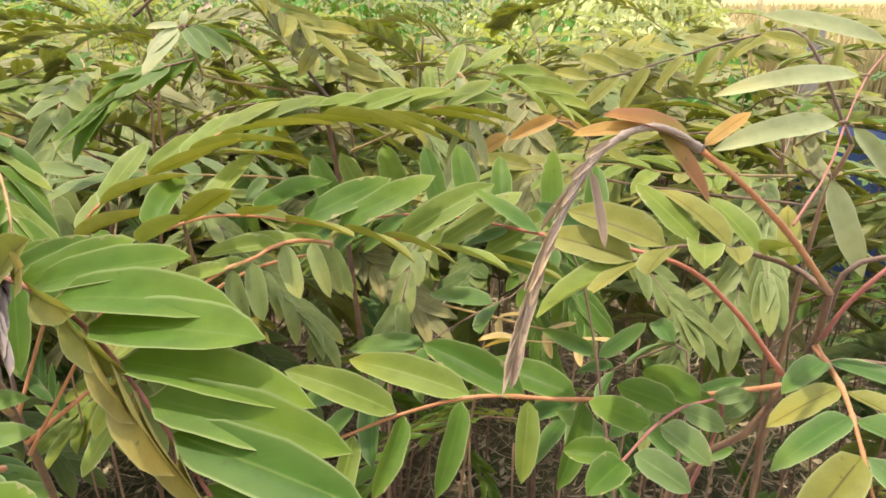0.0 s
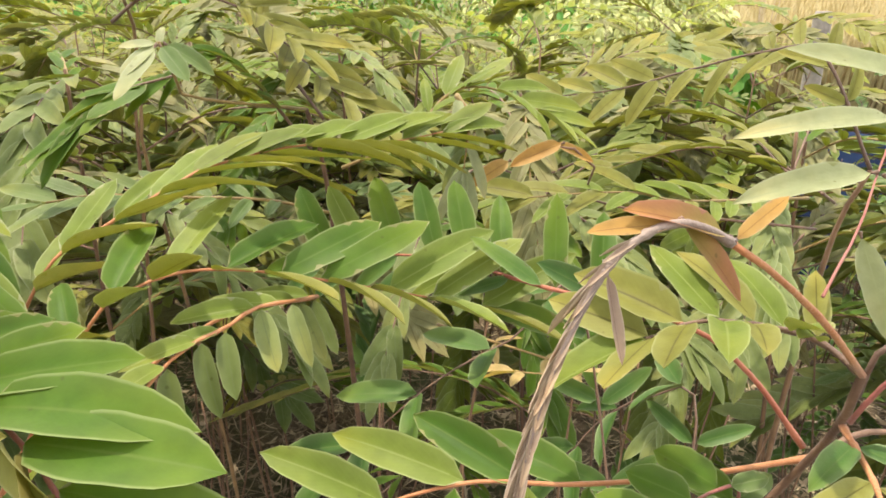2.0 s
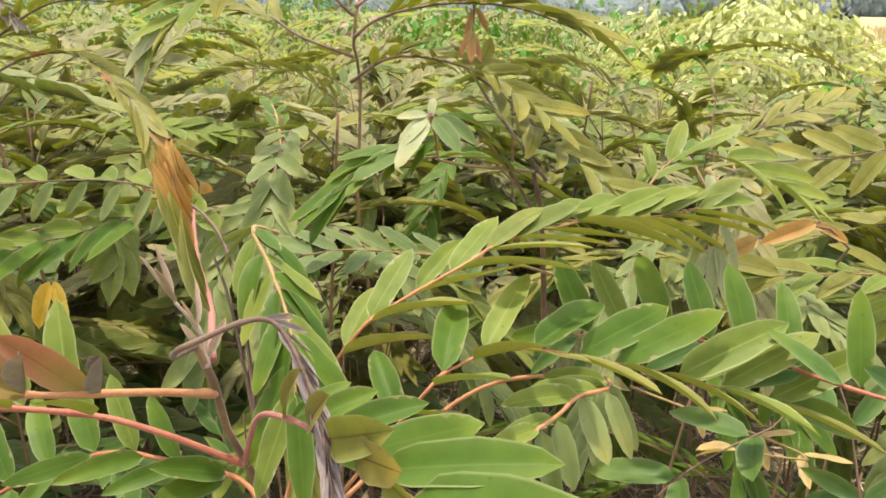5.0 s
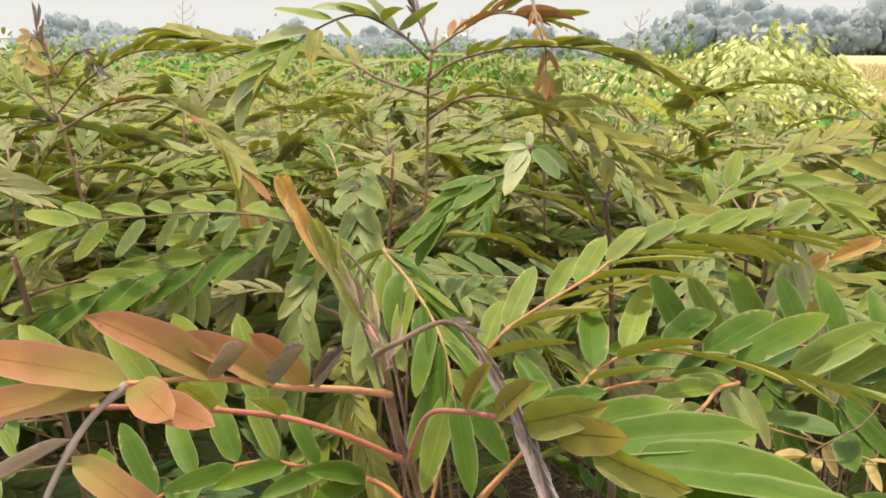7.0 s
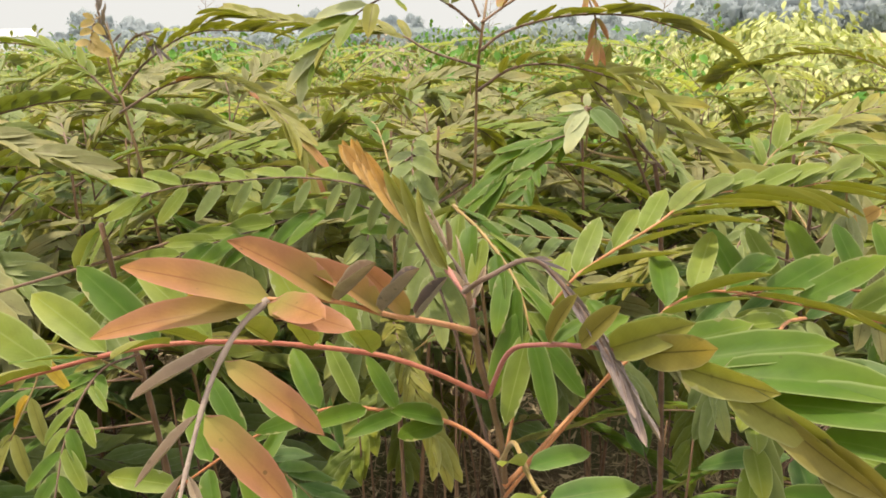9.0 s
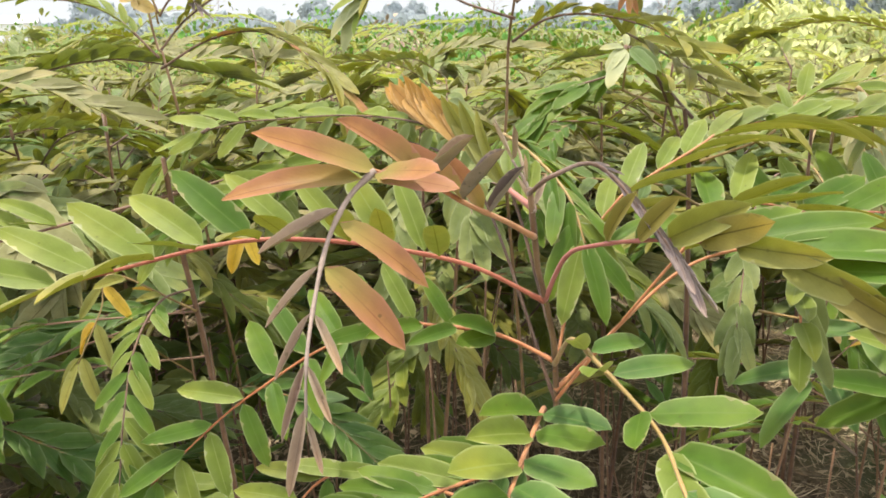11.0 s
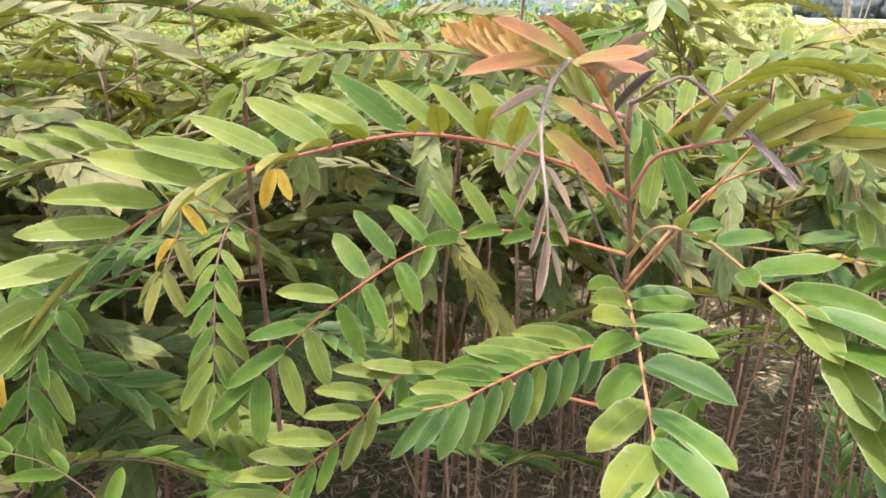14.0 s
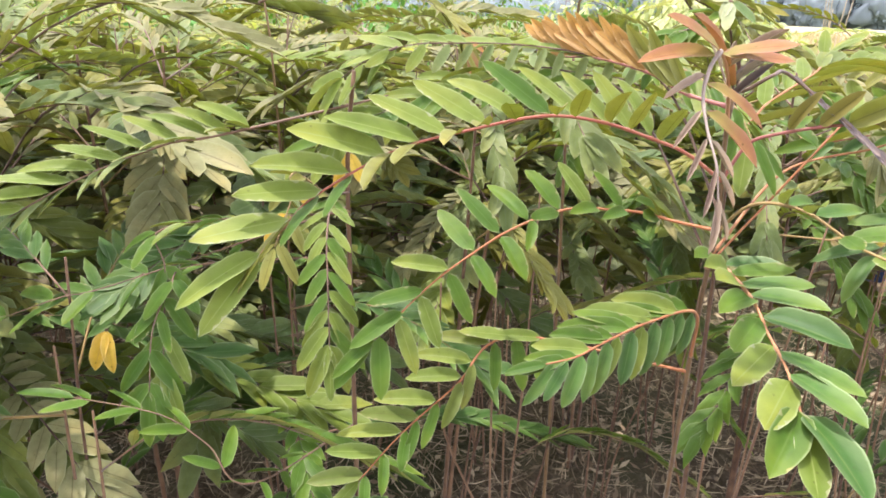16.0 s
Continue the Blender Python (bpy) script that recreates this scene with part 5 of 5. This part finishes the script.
def broad_bush(label, x, y, height, width, palette, size, count, seed, category="bush"):
    """A bush of many broad leaves on branching stems, uneven in outline."""
    rng = random.Random(seed)
    e = tagged(new("bush"), label, category)
    verts, faces, slots, uvs = [], [], [], []
    for k in range(9):
        a = rng.uniform(0, 6.28)
        r = rng.uniform(0.2, 0.48) * width
        h = height * rng.uniform(0.6, 0.93)
        stem(e, [(x, y, -0.02), (x + 0.3 * r * math.cos(a), y + 0.3 * r * math.sin(a), 0.4 * h), (x + r * math.cos(a), y + r * math.sin(a), h)], 0.008, 0.002)
    for k in range(count):
        a, u = rng.uniform(0, 6.28), rng.random() ** 0.5
        bulge = 1 + 0.28 * noise.noise(Vector((3 * math.cos(a), 3 * math.sin(a), seed)))
        top = height * (1 - 0.45 * u * u) * bulge
        z = top - abs(rng.gauss(0, 0.16)) * height
        p = Vector((x + 0.5 * width * u * bulge * math.cos(a), y + 0.5 * width * u * bulge * math.sin(a), max(0.05, z)))
        g = size * rng.uniform(0.6, 1.2)
        v, f, s, uv = blade(rng.uniform(0.34, 0.46) if palette == "lime" else rng.uniform(0.42, 0.6), rng.uniform(0.1, 0.5), rng.uniform(0.05, 0.3), 0.0, 3, 1)
        m = pose(*p, 0, 0, math.degrees(a) + rng.uniform(-70, 70)) @ pose(0, 0, 0, rng.uniform(-40, 40), rng.uniform(5, 65), 0)
        o = len(verts)
        verts += [m @ (Vector(q) * g) for q in v]
        faces += [tuple(o + i for i in q) for q in f]
        slots += s
        uvs += uv
    linked("foliage", verts, faces, PALETTES[palette], e, "", slots, uvs)
    return e


# Lime leaves, their sunlit brightness put into the base colour.
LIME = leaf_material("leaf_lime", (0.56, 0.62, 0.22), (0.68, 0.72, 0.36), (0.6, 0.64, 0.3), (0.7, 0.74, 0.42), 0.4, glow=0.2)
VIVID = leaf_material("leaf_vivid_green", (0.06, 0.24, 0.03), (0.14, 0.38, 0.06), (0.2, 0.4, 0.1), (0.2, 0.42, 0.12), 0.4)
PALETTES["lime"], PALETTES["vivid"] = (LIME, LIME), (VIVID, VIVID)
broad_bush("bright yellow-green bush with sunlight put into its leaf colour", 1.12, 4.5, 1.1, 1.4, "lime", 0.07, 7000, 3)
broad_bush("bright yellow-green bush with sunlight put into its leaf colour", 0.62, 5.6, 0.98, 1.2, "lime", 0.07, 2200, 4)
broad_bush("low vivid green bush with broad leaves", 0.90, 2.5, 0.84, 0.5, "vivid", 0.10, 220, 6)
for k in range(40):
    bx, by = -6.8 + 0.2 * k + 0.25 * math.sin(7 * k), 3.9 + 1.1 * (k % 4) + 0.3 * math.sin(3 * k)
    broad_bush("tangled green weeds at the back of the field", bx, by, 0.98 + 0.05 * (k % 4) + 0.06 * math.sin(5 * k), 1.5, ("vivid", "light", "green", "vivid")[k % 4], 0.062, 520, 20 + k, "weeds")
broad_bush("clump of dry brown weeds among the green", -1.05, 3.75, 1.02, 0.7, "dry", 0.045, 700, 61, "weeds")


def dry_grass(x, y, height, seed):
    """A tuft of tall dry stalks with feathery tops."""
    rng = random.Random(seed)
    e = tagged(new("dry_grass"), "tall dry beige grass stalks at the rice field's edge", "grass tuft")
    straw = stalk_material("straw", (0.42, 0.33, 0.20), (0.56, 0.47, 0.32), 0.8)
    for k in range(7):
        a, r = rng.uniform(0, 6.28), rng.uniform(0.02, 0.10)
        h = height * rng.uniform(0.75, 1.0)
        dx, dy = math.cos(a) * r, math.sin(a) * r
        stem(e, [(x, y, -0.02), (x + 0.4 * dx, y + 0.4 * dy, 0.5 * h), (x + 1.2 * dx, y + 1.2 * dy, h)], 0.005, 0.002, straw, "stalk")


dry_grass(1.72, 4.0, 1.3, 5)


def far_house(x, y, wide, turn):
    """A small whitewashed house beyond the fields."""
    e = tagged(new("house"), "small white house far beyond the fields", "house", "far houses")
    m, n, l, bsdf = material("whitewash")
    l.new(mixed(n, l, ramp(n, l, noise_tex(n, l, 2.0), 0.3, 0.7), (0.72, 0.74, 0.76), (0.82, 0.83, 0.84)), bsdf.inputs["Base Color"])
    roof_m, rn, rl, rb = material("grey_roof")
    rl.new(mixed(rn, rl, ramp(rn, rl, noise_tex(rn, rl, 3.0), 0.3, 0.7), (0.36, 0.38, 0.40), (0.46, 0.47, 0.48)), rb.inputs["Base Color"])
    w, d, h = wide / 2, wide * 0.4, 2.3
    v = [(-w, -d, -0.1), (w, -d, -0.1), (w, d, -0.1), (-w, d, -0.1), (-w, -d, h), (w, -d, h), (w, d, h), (-w, d, h)]
    wall = linked("wall", v, [(0, 1, 5, 4), (1, 2, 6, 5), (2, 3, 7, 6), (3, 0, 4, 7), (4, 5, 6, 7)], [m], e)
    wall.data.polygons.foreach_set("use_smooth", [False] * 5)
    o = 0.3
    v = [(-w - o, -d - o, h + 0.01), (w + o, -d - o, h + 0.01), (w + o, d + o, h + 0.01), (-w - o, d + o, h + 0.01), (-w - o, 0, h + 1.0), (w + o, 0, h + 1.0)]
    roof = linked("roof", v, [(0, 1, 5, 4), (2, 3, 4, 5), (0, 4, 3), (1, 2, 5), (3, 2, 1, 0)], [roof_m], e)
    roof.data.polygons.foreach_set("use_smooth", [False] * 5)
    e.matrix_basis = pose(x, y, 0, 0, 0, turn)


far_house(-12.9, 105.0, 2.6, 10)
far_house(-70.0, 84.0, 6.0, 35)


def bare_sapling(x, y, height, seed):
    """A leafless sapling: a thin trunk with forking twigs."""
    rng = random.Random(seed)
    e = tagged(new("sapling"), "thin leafless grey-brown sapling above the weeds", "sapling", "bare saplings")
    grey = stalk_material("bare_twig", (0.26, 0.21, 0.18), (0.36, 0.31, 0.27), 0.8)
    trunk = [(x, y, -0.02), (x + 0.02, y, 0.4 * height), (x - 0.01, y, 0.7 * height), (x + 0.03, y, height)]
    stem(e, trunk, 0.012, 0.004, grey, "trunk", most=12)
    line = spline(trunk, 40)
    for k in range(15):
        at = line[17 + int(1.5 * k)]
        side, long = (-1) ** k * rng.uniform(0.5, 1.0), rng.uniform(0.09, 0.17) * height * (1.15 - k / 30)
        tip = at + Vector((side * long, rng.uniform(-0.4, 0.4) * long, 0.75 * long))
        mid = at.lerp(tip, 0.55) + Vector((0.1 * side * long, 0, -0.05 * long))
        twig = stem(e, [tuple(at), tuple(mid), tuple(tip)], 0.005, 0.002, grey, "branch", most=8)
        for _ in range(2):
            a = mid.lerp(tip, rng.uniform(0.0, 0.7))
            b = a + Vector((rng.uniform(-0.5, 0.5), rng.uniform(-0.3, 0.3), rng.uniform(0.3, 0.7))) * 0.5 * long
            stem(e, [tuple(a), tuple(a.lerp(b, 0.5)), tuple(b)], 0.003, 0.0015, grey, "twig", most=5)


bare_sapling(-6.28, 12.0, 1.85, 41)
bare_sapling(-1.39, 12.0, 1.6, 42)
bare_sapling(0.95, 9.0, 1.5, 43)


def far_tree(seed, height, mats):
    """A far tree in haze-tinted colours: trunk, limbs and a ragged crown of small leaf clumps."""
    rng = random.Random(seed)
    e = tagged(new("tree"), "grey-green tree tinted for haze on the far side of the rice fields", "tree", "far tree line")
    stem(e, [(0, 0, -0.2), (0.1, 0, 0.4 * height), (0.0, 0.1, 0.85 * height)], 0.03 * height, 0.008 * height, mats[1], "trunk")
    lumps = [(Vector((rng.uniform(-0.22, 0.22) * k, rng.uniform(-0.22, 0.22) * k, (0.52, 0.34, 0.4)[k])) * height, (0.36, 0.3, 0.27)[k] * height) for k in range(3)]
    verts, faces = [], []
    for c, r in lumps:
        ball = bmesh.new()
        bmesh.ops.create_icosphere(ball, subdivisions=4, radius=r)
        o = len(verts)
        for q in ball.verts:
            d = q.co / r
            swell = 1 + 0.55 * noise.noise(d * 1.6 + c) + 0.28 * noise.noise(d * 4.0 - c) + 0.14 * noise.noise(d * 9.0 + c)
            verts.append(c + Vector((q.co.x, q.co.y, 1.15 * q.co.z)) * swell)
        faces += [tuple(o + q.index for q in face.verts) for face in ball.faces]
        ball.free()
    for _ in range(1600):
        c, r = rng.choice(lumps)
        d = Vector((rng.gauss(0, 1), rng.gauss(0, 1), rng.gauss(0, 0.8))).normalized()
        p = c + d * r * rng.uniform(0.75, 1.3)
        s = height * rng.uniform(0.014, 0.034)
        m = pose(*p, rng.uniform(0, 360), rng.uniform(0, 360), rng.uniform(0, 360))
        o = len(verts)
        verts += [m @ Vector(q) for q in ((-s, -0.6 * s, 0), (s, -0.5 * s, 0.2 * s), (0.9 * s, 0.6 * s, 0), (-0.8 * s, 0.5 * s, 0.2 * s))]
        faces.append((o, o + 1, o + 2, o + 3))
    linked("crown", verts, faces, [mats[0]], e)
    return e


def tree_line():
    # Distance haze is put into foliage and bark as pale grey base colours.
    green, n, l, bsdf = material("haze_tinted_foliage")
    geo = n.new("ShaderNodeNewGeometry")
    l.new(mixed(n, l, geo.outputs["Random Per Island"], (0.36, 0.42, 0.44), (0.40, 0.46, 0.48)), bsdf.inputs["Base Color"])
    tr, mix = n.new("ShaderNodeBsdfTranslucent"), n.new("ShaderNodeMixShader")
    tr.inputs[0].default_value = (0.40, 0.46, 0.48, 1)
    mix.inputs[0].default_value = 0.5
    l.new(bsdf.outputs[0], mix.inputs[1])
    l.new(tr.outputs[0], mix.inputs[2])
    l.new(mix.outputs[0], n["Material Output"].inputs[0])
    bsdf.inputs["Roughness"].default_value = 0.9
    mats = (green, stalk_material("haze_tinted_bark", (0.2, 0.21, 0.21), (0.28, 0.29, 0.29)))
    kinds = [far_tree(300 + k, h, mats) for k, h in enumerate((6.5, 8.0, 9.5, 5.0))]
    rng = random.Random(8)
    spots = []
    for k in range(64):
        spots.append((16 + 1.25 * k + rng.uniform(-1, 1), rng.uniform(88, 118), rng.uniform(0.55, 0.95)))
    for k in range(22):
        spots.append((rng.uniform(-90, -30), rng.uniform(100, 130), rng.uniform(0.4, 0.7)))
    for k in range(26):
        spots.append((rng.uniform(-40, 24), rng.uniform(110, 140), rng.uniform(0.3, 0.62)))
    verts, faces = [], []
    for k in range(14000):
        x = rng.uniform(-105, 115)
        top = 2.2 + 1.3 * noise.noise(Vector((x * 0.09, 0, 4))) + 1.0 * noise.noise(Vector((x * 0.4, 0, 2))) + (1.6 if x > 14 else 0.0)
        m = pose(x, rng.uniform(92, 104), max(0.1, top) * rng.random() ** 0.6, rng.uniform(0, 360), rng.uniform(0, 360), 0)
        s, o = rng.uniform(0.2, 0.55), len(verts)
        verts += [m @ Vector(q) for q in ((-s, -0.6 * s, 0), (s, -0.5 * s, 0.2 * s), (0.9 * s, 0.6 * s, 0), (-0.8 * s, 0.5 * s, 0.2 * s))]
        faces.append((o, o + 1, o + 2, o + 3))
    tagged(linked("far_scrub", verts, faces, [green]), "strip of scrub tinted for haze along the far edge of the fields", "scrub", kind="stuff")
    for i, (x, y, s) in enumerate(spots):
        ob = kinds[i % 4]
        m = pose(x, y, 0, 0, 0, rng.uniform(0, 360)) @ Matrix.Scale(s, 4)
        if i < 4:
            ob.matrix_basis = m
        else:
            scale, ob.scale = ob.scale.copy(), (1, 1, 1)
            copy_thing(ob, m)
            ob.scale = scale


def sky_backdrop():
    """An added glowing ring behind the far trees that stands in for the pale low sky."""
    m, n, l, bsdf = material("backdrop_glow")
    # Emission gives the added ring the low sky's brightness.
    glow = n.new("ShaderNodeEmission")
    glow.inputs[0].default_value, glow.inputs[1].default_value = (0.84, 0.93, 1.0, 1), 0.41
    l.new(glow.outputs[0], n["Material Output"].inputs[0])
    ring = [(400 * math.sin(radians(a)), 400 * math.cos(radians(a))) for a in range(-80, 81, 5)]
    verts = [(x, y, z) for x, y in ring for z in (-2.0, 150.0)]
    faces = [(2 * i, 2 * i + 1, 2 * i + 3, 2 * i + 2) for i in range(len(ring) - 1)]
    tagged(linked("backdrop", verts, faces, [m]), "glowing backdrop for the pale hazy sky low above the far trees", "sky", kind="structure")


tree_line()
sky_backdrop()
